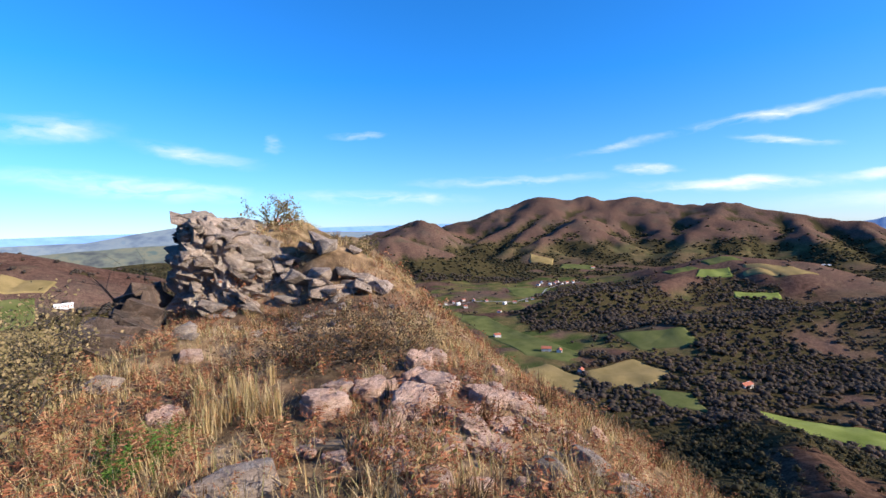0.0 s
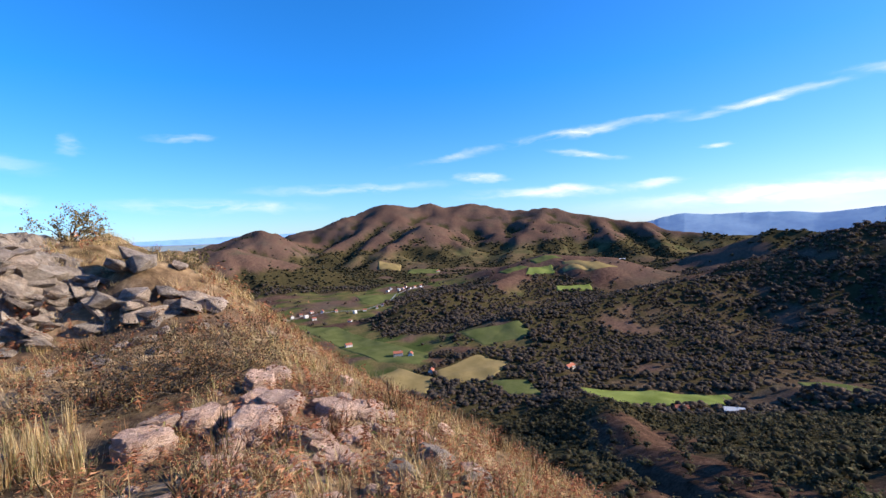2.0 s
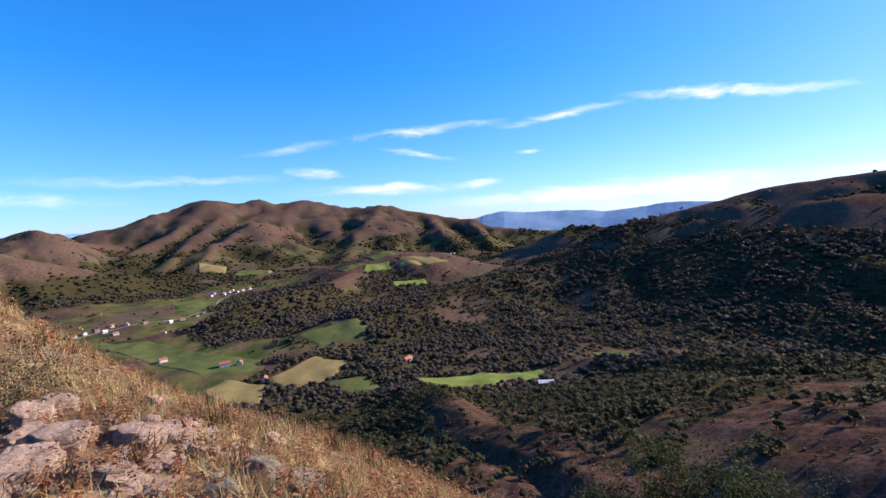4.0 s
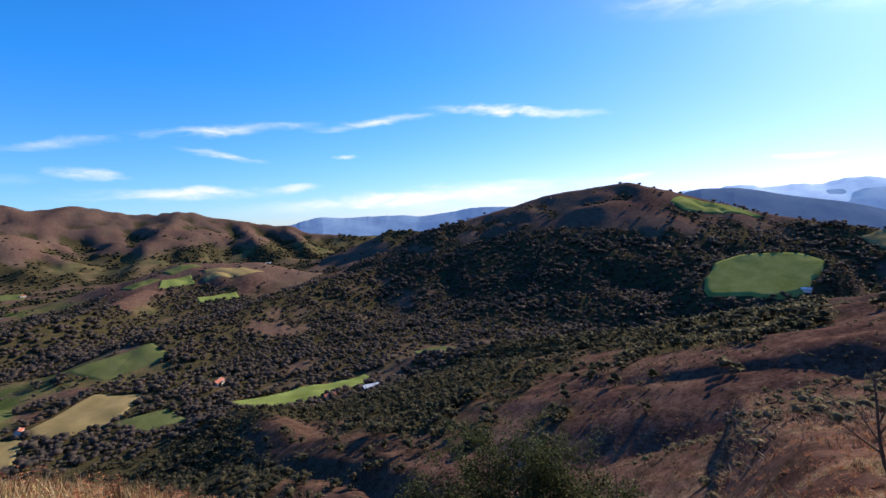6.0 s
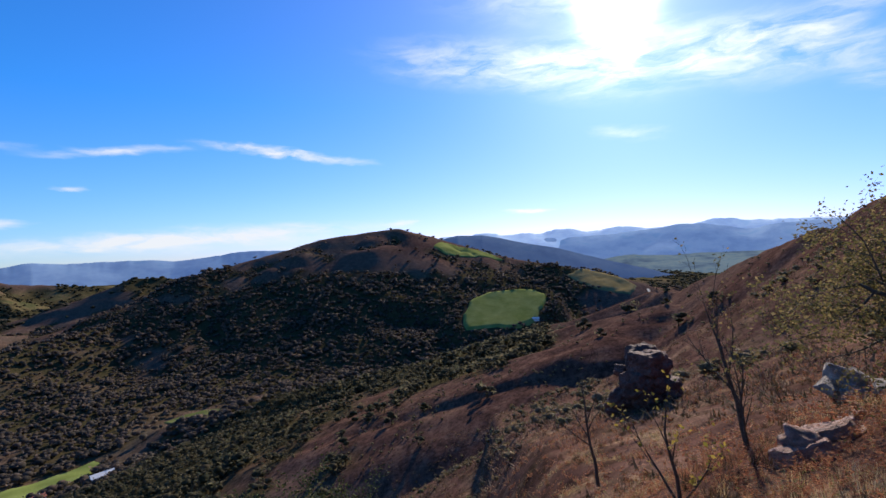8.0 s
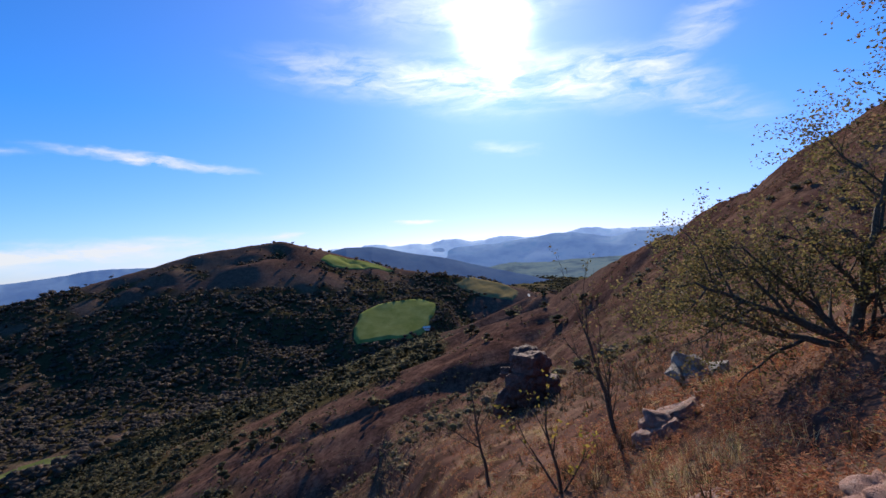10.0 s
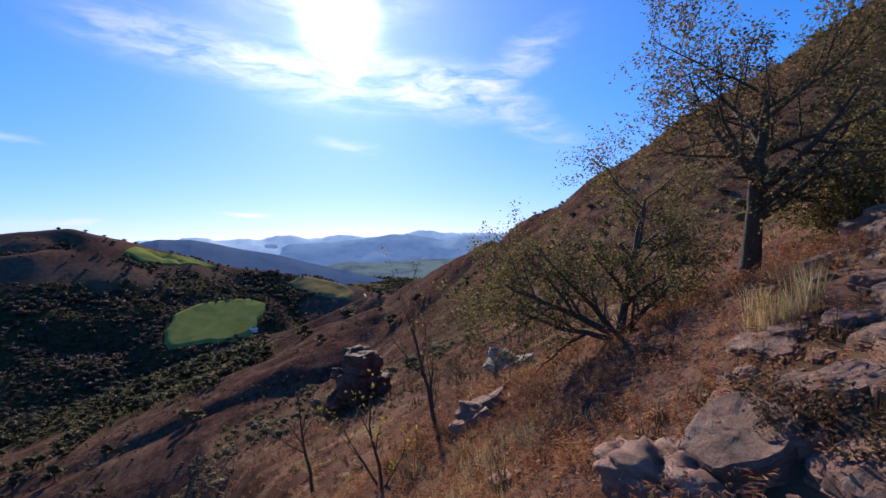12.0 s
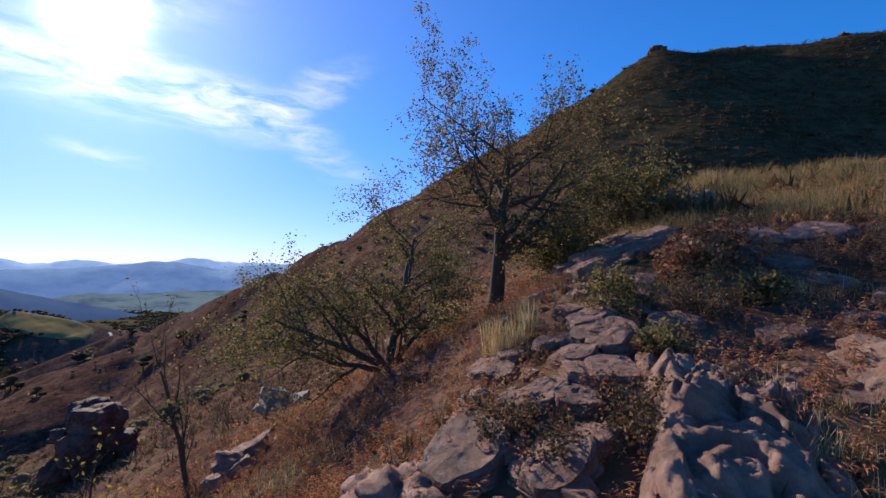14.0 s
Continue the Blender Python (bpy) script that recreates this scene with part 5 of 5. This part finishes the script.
def tree(name, label, category, x, y, spec, stems, leaf, leaf_size, seed, sink=0.08, lean=(0, 0)):
    """A trunk with limbs and a crown of single leaves, standing on the ground."""
    g = Growth(seed)
    for length, radius, dx, dy, dz in stems:
        d = np.array([dx + lean[0], dy + lean[1], dz], float)
        g.branch(np.zeros(3), d / np.linalg.norm(d), length, radius, spec["depth"], spec)
    base = tagged(new(name), label, category)
    base.location = (x, y, float(ground_height(x, y)) - sink)
    top = spec["depth"]
    for k, limb in enumerate([q for q in g.limbs if q[0] == top]):
        v, f = tubes([limb], 8)
        part("trunk" if k == 0 or len(stems) == 1 else "stem", mesh_arrays("trunk", v, f, BARK, True), base)
    limbs = [q for q in g.limbs if q[0] == top - 1]
    for limb in limbs[:40]:
        v, f = tubes([limb], 6)
        part("limb", mesh_arrays("limb", v, f, BARK, True), base)
    rest = [q for q in g.limbs if q[0] < top - 1] + limbs[40:]
    if rest:
        v, f = tubes(rest, 3)
        tw = part("twig_growth", mesh_arrays("twig_growth", v, f, BARK, True), base)
        tw["kind"] = "stuff"
    if g.leaves:
        cr = part("crown", leaf_mesh("crown", np.array(g.leaves), leaf_size, leaf, seed), base)
        cr["kind"] = "stuff"
    return base


OAK = dict(seg=0.22, bend=0.10, lift=0.05, bare=0.32, depth=3, fork=1, often=0.85, along=0.42, shrink=0.55, leafy=1, leaves=8.5, cloud=0.085)
BUSHY = dict(seg=0.18, bend=0.14, lift=0.04, bare=0.18, depth=3, fork=1, often=0.8, along=0.45, shrink=0.55, leafy=1, leaves=9.0, cloud=0.085)
SAPLING = dict(seg=0.22, bend=0.09, lift=0.05, bare=0.3, depth=2, fork=1, often=0.7, along=0.6, shrink=0.42, leafy=0, leaves=0.25, cloud=0.04)
SHRUB = dict(seg=0.09, bend=0.16, lift=0.02, bare=0.15, depth=2, fork=1, often=0.9, along=0.5, shrink=0.6, leafy=1, leaves=2.0, cloud=0.05)
BARE = dict(seg=0.15, bend=0.12, lift=0.03, bare=0.2, depth=2, fork=1, often=0.7, along=0.6, shrink=0.5, leafy=-1, leaves=0, cloud=0.0)

tree("oak_tree", "young oak with sparse brown and olive leaves", "tree", 5.05, -9.75, dict(OAK, shrink=0.62, along=0.38, bare=0.34, often=0.8, leaves=9.5, cloud=0.075), ((3.6, 0.21, -0.06, -0.02, 1),), LEAF_OAK, 0.068, 401)
tree("small_tree", "spreading multi-stemmed bush with small olive leaves", "tree", 5.75, -7.05, dict(BUSHY, lift=0.0, leaves=9.0, cloud=0.09), ((2.6, 0.09, 0.0, 0.05, 1), (2.3, 0.075, 0.5, 0.38, 0.75), (2.4, 0.06, 0.85, 0.68, 0.32), (1.8, 0.06, -0.45, -0.35, 0.8), (2.0, 0.06, 0.35, 0.15, 0.8)), LEAF_BUSH, 0.052, 402)
tree("sapling", "thin nearly bare sapling on the bracken slope", "tree", 8.9, -5.05, dict(SAPLING, depth=3, along=0.66, often=0.85, bare=0.2, leaves=0.6), ((2.6, 0.055, 0.06, 0.04, 1), (1.7, 0.03, -0.12, 0.2, 1)), LEAF_BUSH, 0.06, 403)
tree("sapling", "thin sapling with a few yellow leaves", "tree", 7.2, -3.1, dict(SAPLING, leaves=1.2, leafy=1), ((1.6, 0.035, -0.1, 0.15, 1), (1.3, 0.025, 0.4, 0.5, 0.8), (1.1, 0.02, -0.5, -0.3, 0.9)), LEAF_YELLOW, 0.075, 404)
tree("sapling", "dark bare dead sapling above the crag", "tree", 14.3, -3.75, dict(SAPLING, leaves=0.0), ((3.2, 0.06, 0.02, 0.0, 1),), LEAF_BUSH, 0.06, 405)
tree("sapling", "thin bare twig standing in bracken", "tree", 9.4, 1.6, dict(SAPLING, leaves=0.05), ((2.0, 0.03, 0.0, 0.1, 1),), LEAF_BUSH, 0.06, 406)
tree("small_tree", "small windswept hawthorn on top of the outcrop", "tree", -3.95, 11.05, dict(SHRUB, lift=0.0, leaves=5.0, cloud=0.05), ((0.5, 0.03, 0.05, 0.05, 1), (0.55, 0.02, 0.9, 0.1, 0.6), (0.55, 0.02, -0.9, 0.1, 0.6), (0.5, 0.02, 0.5, -0.3, 0.8), (0.5, 0.02, -0.5, 0.3, 0.8)), LEAF_PALE, 0.05, 407)
tree("shrub", "rusty small shrub on the grass slope", "shrub", -1.75, 10.3, dict(SHRUB, leaves=2.4), ((0.5, 0.015, 0.1, 0.05, 1), (0.45, 0.012, 0.5, 0.1, 0.8), (0.45, 0.012, -0.5, 0.2, 0.8)), LEAF_BUSH, 0.05, 408)
tree("dead_bush", "bare grey bush beside the outcrop", "shrub", -7.0, 10.6, BARE, ((2.2, 0.03, -0.3, 0.0, 1), (2.0, 0.025, 0.2, 0.1, 1), (1.8, 0.02, -0.6, 0.2, 0.9)), LEAF_PALE, 0.05, 409)
for k, (sx, sy, sh) in enumerate(((-3.6, 3.7, 0.9), (-4.1, 4.6, 1.1), (-3.3, 3.0, 0.7), (-4.7, 5.0, 0.9))):
    tree("shrub", "leggy shrub with pale yellow-brown leaves", "shrub", sx, sy, dict(SHRUB, leaves=4.2, cloud=0.06), tuple((sh * 0.85 * q, 0.018, dx, dy, 1) for q, dx, dy in ((1, 0.1, 0.1), (0.9, 0.6, 0.0), (0.9, -0.5, 0.3), (0.8, 0.0, -0.6))), LEAF_PALE, 0.038, 420 + k, lean=(0.05, 0))
for k, (sx, sy) in enumerate(((-1.05, 5.35), (-1.55, 5.2), (-0.75, 5.7), (-1.3, 5.75), (-1.8, 5.6))):
    tree("shrub", "low tangled bramble with dark leaves", "shrub", sx, sy, dict(SHRUB, leaves=2.2, lift=-0.04, bend=0.25), tuple((0.75, 0.008, math.cos(q * 0.8), math.sin(q * 0.8), 0.75) for q in range(8)), HEATH, 0.03, 440 + k)
tree("bush", "round dark green bush below the path", "shrub", 10.6, 4.1, dict(BUSHY, leaves=15.0, cloud=0.11), tuple((2.25, 0.05, 0.6 * math.cos(q), 0.6 * math.sin(q), 0.9) for q in range(6)), LEAF_HOLLY, 0.075, 450)
tree("shrub", "green gorse beside the oak", "shrub", 3.6, -10.2, dict(SHRUB, leaves=3), tuple((1.2, 0.02, 0.6 * math.cos(q), 0.6 * math.sin(q), 0.9) for q in range(6)), LEAF_BUSH, 0.07, 451)
tree("shrub", "green holly above the footpath", "shrub", 3.0, -13.2, dict(SHRUB, leaves=3), tuple((1.7, 0.02, 0.6 * math.cos(q), 0.6 * math.sin(q), 0.9) for q in range(6)), LEAF_BUSH, 0.08, 452)

PATH_PLANTS = (
    (0.6, -3.7, 0.42, "HEATHER"),
    (1.5, -3.5, 0.32, "HEATHER"),
    (0.5, -6.0, 0.5, "HEATHER"),
    (1.0, -3.3, 0.22, "HEATHER"),
    (0.7, -5.0, 0.3, "LEAF_BUSH"),
    (1.3, -5.9, 0.5, "YELLOW"),
    (0.5, -8.0, 0.6, "RUST"),
    (0.7, -7.1, 0.55, "RUST"),
    (0.0, -6.6, 0.3, "GREEN"),
    (4.3, -14.2, 0.9, "ROUND"),
    (10.8, -30.3, 0.8, "ROUND"),
    (0.2, -4.3, 0.25, "HEATHER"),
)
PLANT_KINDS = {
    "HEATHER": ("heather_bush", "dark heather bush with rusty tips beside the footpath", HEATH, 0.030, 3.0, 9),
    "LEAF_BUSH": ("grass_tuft", "grey-green grass tuft between the stones", LEAF_BUSH, 0.045, 2.0, 12),
    "YELLOW": ("shrub", "yellow-green low shrub beside the footpath", LEAF_BUSH, 0.05, 3.0, 8),
    "RUST": ("bracken_clump", "tall rust-brown bracken clump above the footpath", RUST, 0.065, 3.5, 10),
    "GREEN": ("shrub", "green broad-leaved shrub above the footpath", LEAF_BUSH, 0.07, 2.5, 7),
    "ROUND": ("shrub", "round olive gorse bush above the footpath", LEAF_BUSH, 0.05, 5.0, 10)}
for k, (px, py, ph, kind) in enumerate(PATH_PLANTS):
    pname, plabel, pmat, psize, pleaves, pstems = PLANT_KINDS[kind]
    tree(pname, plabel, "shrub", px, py, dict(SHRUB, leaves=pleaves, cloud=0.035, seg=max(0.06, ph * 0.12)), tuple((ph * 0.8, 0.008, 0.62 * math.cos(q * 6.283 / pstems), 0.62 * math.sin(q * 6.283 / pstems), 0.8) for q in range(pstems)), pmat, psize, 470 + k, 0.03)


# ---- grass, bracken and heather ----
def tuft_proto(blades, seed, spread, droop, width=0.018, kinked=False, root=0.07):
    rng = np.random.default_rng(seed)
    V, F = [], []
    for i in range(blades):
        a, lean, h = rng.uniform(0, 6.28), rng.uniform(0.05, spread), rng.uniform(0.45, 1.0)
        p0 = rng.normal(0, root, 2)
        d, s = np.array([math.cos(a), math.sin(a)]), np.array([-math.sin(a), math.cos(a)]) * width
        p1, p2 = p0 + d * lean * 0.45 * h, p0 + d * lean * h
        n = len(V)
        if kinked:
            V += [(*(p0 - s), -0.08), (*(p0 + s), -0.08), (*(p1 - s * 0.7), h * 0.6), (*(p1 + s * 0.7), h * 0.6), (*p2, h * (1 - droop * lean))]
            F += [(n, n + 1, n + 3), (n, n + 3, n + 2), (n + 2, n + 3, n + 4)]
        else:
            V += [(*(p0 - s), -0.08), (*(p0 + s), -0.08), (*p2, h * (1 - droop * lean))]
            F += [(n, n + 1, n + 2)]
    return np.array(V), np.array(F)


def frond_proto(fronds, seed, pairs=6, leaf=0.26, thin=0.55):
    """Bracken: arching fronds with drooping side leaflets."""
    rng = np.random.default_rng(seed)
    V, F = [], []
    for i in range(fronds):
        a, reach = rng.uniform(0, 6.28), rng.uniform(0.3, 0.75)
        d, s = np.array([math.cos(a), math.sin(a), 0]), np.array([-math.sin(a), math.cos(a), 0])
        top, curl = rng.uniform(0.5, 1.0), rng.uniform(1.7, 2.7)
        pts = [d * reach * q + np.array([0, 0, top * math.sin(q * curl) - 0.05]) + rng.normal(0, 0.012, 3) for q in np.linspace(0, 1, pairs + 2)]
        for k in range(1, pairs + 1):
            w = leaf * (1.05 - k / (pairs + 1)) ** 0.7 * min(1, k / 2) * rng.uniform(0.5, 1.2)
            for side in (-1, 1):
                if rng.uniform() < 0.12:
                    continue
                n = len(V)
                tip = pts[k] + s * side * w + d * rng.uniform(-0.02, 0.10) - np.array([0, 0, w * rng.uniform(-0.2, 0.8)])
                V += [tuple(pts[k]), tuple(pts[k] + (pts[k + 1] - pts[k]) * thin), tuple(tip)]
                F.append((n, n + 1, n + 2))
        n = len(V)
        V += [tuple(pts[0] - s * 0.010), tuple(pts[0] + s * 0.010), tuple(pts[pairs // 2 + 1])]
        F.append((n, n + 1, n + 2))
    return np.array(V), np.array(F)


def spread_plants(name, label, protos, mat, n, lo, hi, span, chance, tall, seed, power=1.0, wide=1.0):
    rng = np.random.default_rng(seed)
    q = rng.uniform(0, 1, n)
    r = lo * (hi / lo) ** q if power == 1.0 else (lo ** power + q * (hi ** power - lo ** power)) ** (1 / power)
    a = np.radians(rng.uniform(*span, n))
    x, y = r * np.sin(a), r * np.cos(a)
    keep = rng.uniform(0, 1, n) < np.clip(chance(x, y, r, np.degrees(a)), 0, 1)
    x, y = x[keep], y[keep]
    n = len(x)
    z = ground_height(x, y)
    h = tall * rng.uniform(0.55, 1.3, n)
    w = h * wide * rng.uniform(0.8, 1.3, n)
    me = scatter(name, protos, rng.integers(0, len(protos), n), np.column_stack([x, y, z]), rng.uniform(0, 6.28, n), np.column_stack([w, w, h]), mat)
    return tagged(new(name, me), label, "vegetation", kind="stuff")


def grassy(x, y, r, az):
    south = step(50, 72, az)
    gap = np.exp(-((x + 1.25) / 0.75) ** 2 - ((y - 5.5) / 0.6) ** 2) + 0.6 * np.exp(-((x - 0.05) / 0.9) ** 2 - ((y - 4.0) / 0.6) ** 2)
    return (1 - 0.9 * np.minimum(gap, 1)) * (0.62 - 0.60 * south + 0.6 * grain(x, y, 1.7, 34) + 0.5 * step(10, 13, -y) * (x < 2.5)) * (0.25 + 0.75 * off_path(x, y))


def rusty(x, y, r, az):
    south = step(55, 85, az) * (1 - 0.5 * step(158, 172, az))
    west = (1 - step(-30, -8, az)) * (1 - step(4.5, 6.5, r))
    return (0.52 + 0.45 * south + 0.4 * west * (1 - south) + 0.35 * grain(x, y, 2.3, 33)) * (0.3 + 0.7 * off_path(x, y))


GRASS = [tuft_proto(24, 500 + i, 0.75, 0.35, 0.012, False, 0.16) for i in range(6)]
BRACKEN = [frond_proto(4, 520 + i, 10, 0.16, 0.40) for i in range(8)]
BRACKEN_FAR = [frond_proto(4, 530 + i, 5, 0.28, 0.6) for i in range(5)]
SPRIG = [tuft_proto(34, 540 + i, 0.95, 0.5, 0.022, False, 0.15) for i in range(4)]
HEATHY = [tuft_proto(16, 560 + i, 1.0, 0.55, 0.06, False, 0.25) for i in range(5)]
spread_plants("dry_grass", "straw-coloured dry grass tufts on the ridge", GRASS, STRAW, 30000, 1.6, 26, (-50, 200), grassy, 0.22, 601, 1.25, 1.3)
spread_plants("dead_bracken", "rust-brown dead bracken beside the footpath", BRACKEN, RUST, 8500, 1.6, 11, (-50, 195), rusty, 0.24, 602, 1.3, 1.25)
spread_plants("dead_bracken", "rust-brown dead bracken on the slope", BRACKEN_FAR, RUST, 7500, 9, 46, (-50, 195), rusty, 0.30, 612, 1.3, 1.3)
# thinner bracken, denser dark heath past 152 degrees stand in for hillside shade
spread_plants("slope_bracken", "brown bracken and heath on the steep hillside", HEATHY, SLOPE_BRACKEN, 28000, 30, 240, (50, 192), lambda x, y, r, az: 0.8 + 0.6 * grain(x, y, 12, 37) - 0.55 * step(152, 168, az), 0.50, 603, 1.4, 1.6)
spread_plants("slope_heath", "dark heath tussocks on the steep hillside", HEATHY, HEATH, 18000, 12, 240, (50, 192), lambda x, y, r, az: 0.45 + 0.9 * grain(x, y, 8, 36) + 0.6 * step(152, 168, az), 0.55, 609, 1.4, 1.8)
spread_plants("heather", "low dark heather and gorse clumps", SPRIG, HEATH, 9000, 2.0, 60, (-50, 195), lambda x, y, r, az: (0.4 + 0.7 * grain(x, y, 1.4, 38)) * (0.45 + 0.55 * off_path(x, y)), 0.28, 604, 1.2, 1.3)
spread_plants("fern", "green fern fronds by the footpath", BRACKEN, FERN, 60, 3.3, 4.2, (-38, -31), lambda x, y, r, az: 0.6 + 0 * x, 0.2, 605, 1.0, 1.2)
spread_plants("tall_grass", "tall pale grass clump on the ridge", [tuft_proto(46, 580, 0.45, 0.2, 0.008, True)], STRAW, 30, 4.1, 5.0, (-29, -20), lambda x, y, r, az: 0.9 + 0 * x, 0.34, 606, 1.0, 0.9)
spread_plants("tall_grass", "dry tall grass beside the footpath", [tuft_proto(46, 581, 0.5, 0.2, 0.008, True)], STRAW, 14, 5.6, 6.6, (153, 158), lambda x, y, r, az: 0.9 + 0 * x, 0.5, 610, 1.0, 0.9)
spread_plants("grass_fringe", "sunlit dry grass along the knoll", GRASS, KNOLL_GRASS, 1700, 11, 19, (166, 200), lambda x, y, r, az: 0.9 + 0 * x, 0.42, 607, 1.5, 1.2)
spread_plants("slope_scrub", "gorse and heather bushes on the hillside", [leafy_proto(34, 1, s + 40, 0.2) for s in range(5)], SCRUB, 9000, 40, 430, (34, 168), lambda x, y, r, az: (0.30 + 0.9 * grain(x, y, 24, 39)) * (1 - 0.45 * step(100, 115, az)), 1.25, 608, 1.4, 1.4)
spread_plants("dry_grass", "thin dry grass behind the crest of the ridge", GRASS, STRAW, 3500, 1.6, 22, (200, 310), grassy, 0.22, 611, 1.25, 1.3)


# ---- houses ----
def box(bm, lo, hi):
    vs = [bm.verts.new((x, y, z)) for x in (lo[0], hi[0]) for y in (lo[1], hi[1]) for z in (lo[2], hi[2])]
    for f in ((0, 1, 3, 2), (4, 6, 7, 5), (0, 4, 5, 1), (2, 3, 7, 6), (0, 2, 6, 4), (1, 5, 7, 3)):
        bm.faces.new([vs[i] for i in f])


def bm_mesh(name, bm, mat):
    bmesh.ops.recalc_face_normals(bm, faces=bm.faces)
    me = bpy.data.meshes.new(name)
    bm.to_mesh(me)
    bm.free()
    me.materials.append(mat)
    return me


def house(name, label, x, y, w, d, h, roof_mat, turn, group=""):
    base = tagged(new(name), label, "house", group)
    g = float(ground_height(x, y)) + 0.5
    bm = bmesh.new()
    a, b = w / 2, d / 2
    prof = [(-b, -3), (b, -3), (b, h), (0, h + d * 0.26), (-b, h)]
    ends = [[bm.verts.new((s * a, q, z)) for q, z in prof] for s in (-1, 1)]
    bm.faces.new(ends[0]), bm.faces.new(ends[1][::-1])
    for i in range(5):
        bm.faces.new((ends[0][i], ends[0][(i + 1) % 5], ends[1][(i + 1) % 5], ends[1][i]))
    part("wall", bm_mesh("wall", bm, WHITEWASH), base)
    bm = bmesh.new()
    e = 0.6
    prof = [(-b - e, h - e * 0.5), (0, h + d * 0.26 + 0.1), (b + e, h - e * 0.5), (b + e, h - e * 0.5 + 0.35), (0, h + d * 0.26 + 0.45), (-b - e, h - e * 0.5 + 0.35)]
    ends = [[bm.verts.new((s * (a + e), q, z)) for q, z in prof] for s in (-1, 1)]
    bm.faces.new(ends[0]), bm.faces.new(ends[1][::-1])
    for i in range(6):
        bm.faces.new((ends[0][i], ends[0][(i + 1) % 6], ends[1][(i + 1) % 6], ends[1][i]))
    roof = part("roof", bm_mesh("roof", bm, roof_mat), base)
    bm = bmesh.new()
    box(bm, (a * 0.4, -0.4, h + d * 0.1), (a * 0.4 + 0.9, 0.4, h + d * 0.26 + 1.2))
    part("chimney", bm_mesh("chimney", bm, WHITEWASH), roof)
    bm = bmesh.new()
    box(bm, (-0.5, -0.06, -0.7), (0.5, 0.06, 0.7))
    win = bm_mesh("window", bm, SHUTTER)
    n = max(2, int(w / 4))
    for i in range(n):
        for lv in (1.6, h - 1.3):
            for s in (-1, 1):
                part("window", win, base, m=pose(-a + (i + 0.5) * w / n, s * (b + 0.03), lv))
    bm = bmesh.new()
    box(bm, (-0.6, -0.08, 0), (0.6, 0.08, 2.1))
    part("door", bm_mesh("door", bm, SHUTTER), base, m=pose(w / n * 0.02, -b - 0.05, 0))
    base.matrix_world = pose(x, y, g, 0, 0, turn)
    return base


house("farmhouse", "large white farmhouse with red tiled roofs", 192, 892, 18, 12, 6.5, TILE_RED, -12)
house("farmhouse", "white farm building with a red roof", 214, 880, 12, 9, 5, TILE_RED, 70)
house("farmhouse", "white farmhouse among trees on the valley floor", 113, 1031, 14, 10, 6, TILE_RED, 10)
house("farmhouse", "long red-roofed farm at the wood's edge", 447, 690, 20, 10, 5, TILE_RED, 25)
house("farmhouse", "small house with a red gable by the tan field", 222, 768, 11, 8, 5, TILE_RED, 60)
house("barn", "long barn with a pale sheet roof", 505, 424, 22, 11, 5, TILE_PALE, -38)
house("barn", "brown-roofed shed beside the pasture", 470, 470, 16, 9, 4, TILE_RED, -30)
house("farmhouse", "white house at the foot of the pasture", 1105, -150, 16, 8, 4, TILE_PALE, 88)
house("farmhouse", "white farm below the mountain", 729, 2298, 18, 11, 6, TILE_RED, 0)
house("farmhouse", "white farm in the saddle", 1640, 2010, 30, 12, 6, TILE_PALE, -30)
house("farmhouse", "white farm on the western hill", -611, 745, 24, 9, 4, TILE_PALE, 35)
rng = np.random.default_rng(77)
for k, (hx, hy) in enumerate(((-35, 1400), (-20, 1432), (0, 1450), (26, 1468), (40, 1440), (58, 1490), (90, 1485), (130, 1470), (181, 1420), (215, 1450), (257, 1472), (280, 1500), (403, 1790), (425, 1810), (447, 1785), (470, 1800), (490, 1778),
                             (359, 1790), (440, 1830), (500, 1820), (380, 1830), (150, 1300), (60, 1390))):
    house("village_house", "white village house with a red tiled roof" if k % 4 else "white village house with a pale roof", hx, hy, rng.uniform(8, 12), rng.uniform(7, 9), rng.uniform(4, 5.5), TILE_RED if k % 4 else TILE_PALE, rng.uniform(0, 180), "village houses")


# ---- road ----
def road(name, label, pts, width, lift):
    P = np.array(pts, float)
    t = np.linspace(0, len(P) - 1, len(P) * 10)
    x, y = np.interp(t, np.arange(len(P)), P[:, 0]), np.interp(t, np.arange(len(P)), P[:, 1])
    dx, dy = np.gradient(x), np.gradient(y)
    n = np.hypot(dx, dy)
    V = []
    for s in (-1, 1):
        px, py = x - s * dy / n * width / 2, y + s * dx / n * width / 2
        V.append(np.column_stack([px, py, ground_height(px, py) + lift]))
    m = len(x)
    j = np.arange(m - 1)
    tris = np.vstack([np.stack([j, j + m, j + m + 1], -1), np.stack([j, j + m + 1, j + 1], -1)])
    return tagged(new(name, mesh_arrays(name, np.vstack(V), tris, ROAD_MAT)), label, "road", kind="structure")


road("road", "pale road through the valley village", ((-60, 1380), (30, 1455), (120, 1475), (220, 1470), (300, 1540), (370, 1700), (430, 1770), (520, 1800)), 5, 1.2)
road("road", "pale lane over the far ridge", ((1337, -487), (1370, -513), (1407, -520)), 7, 1.5)
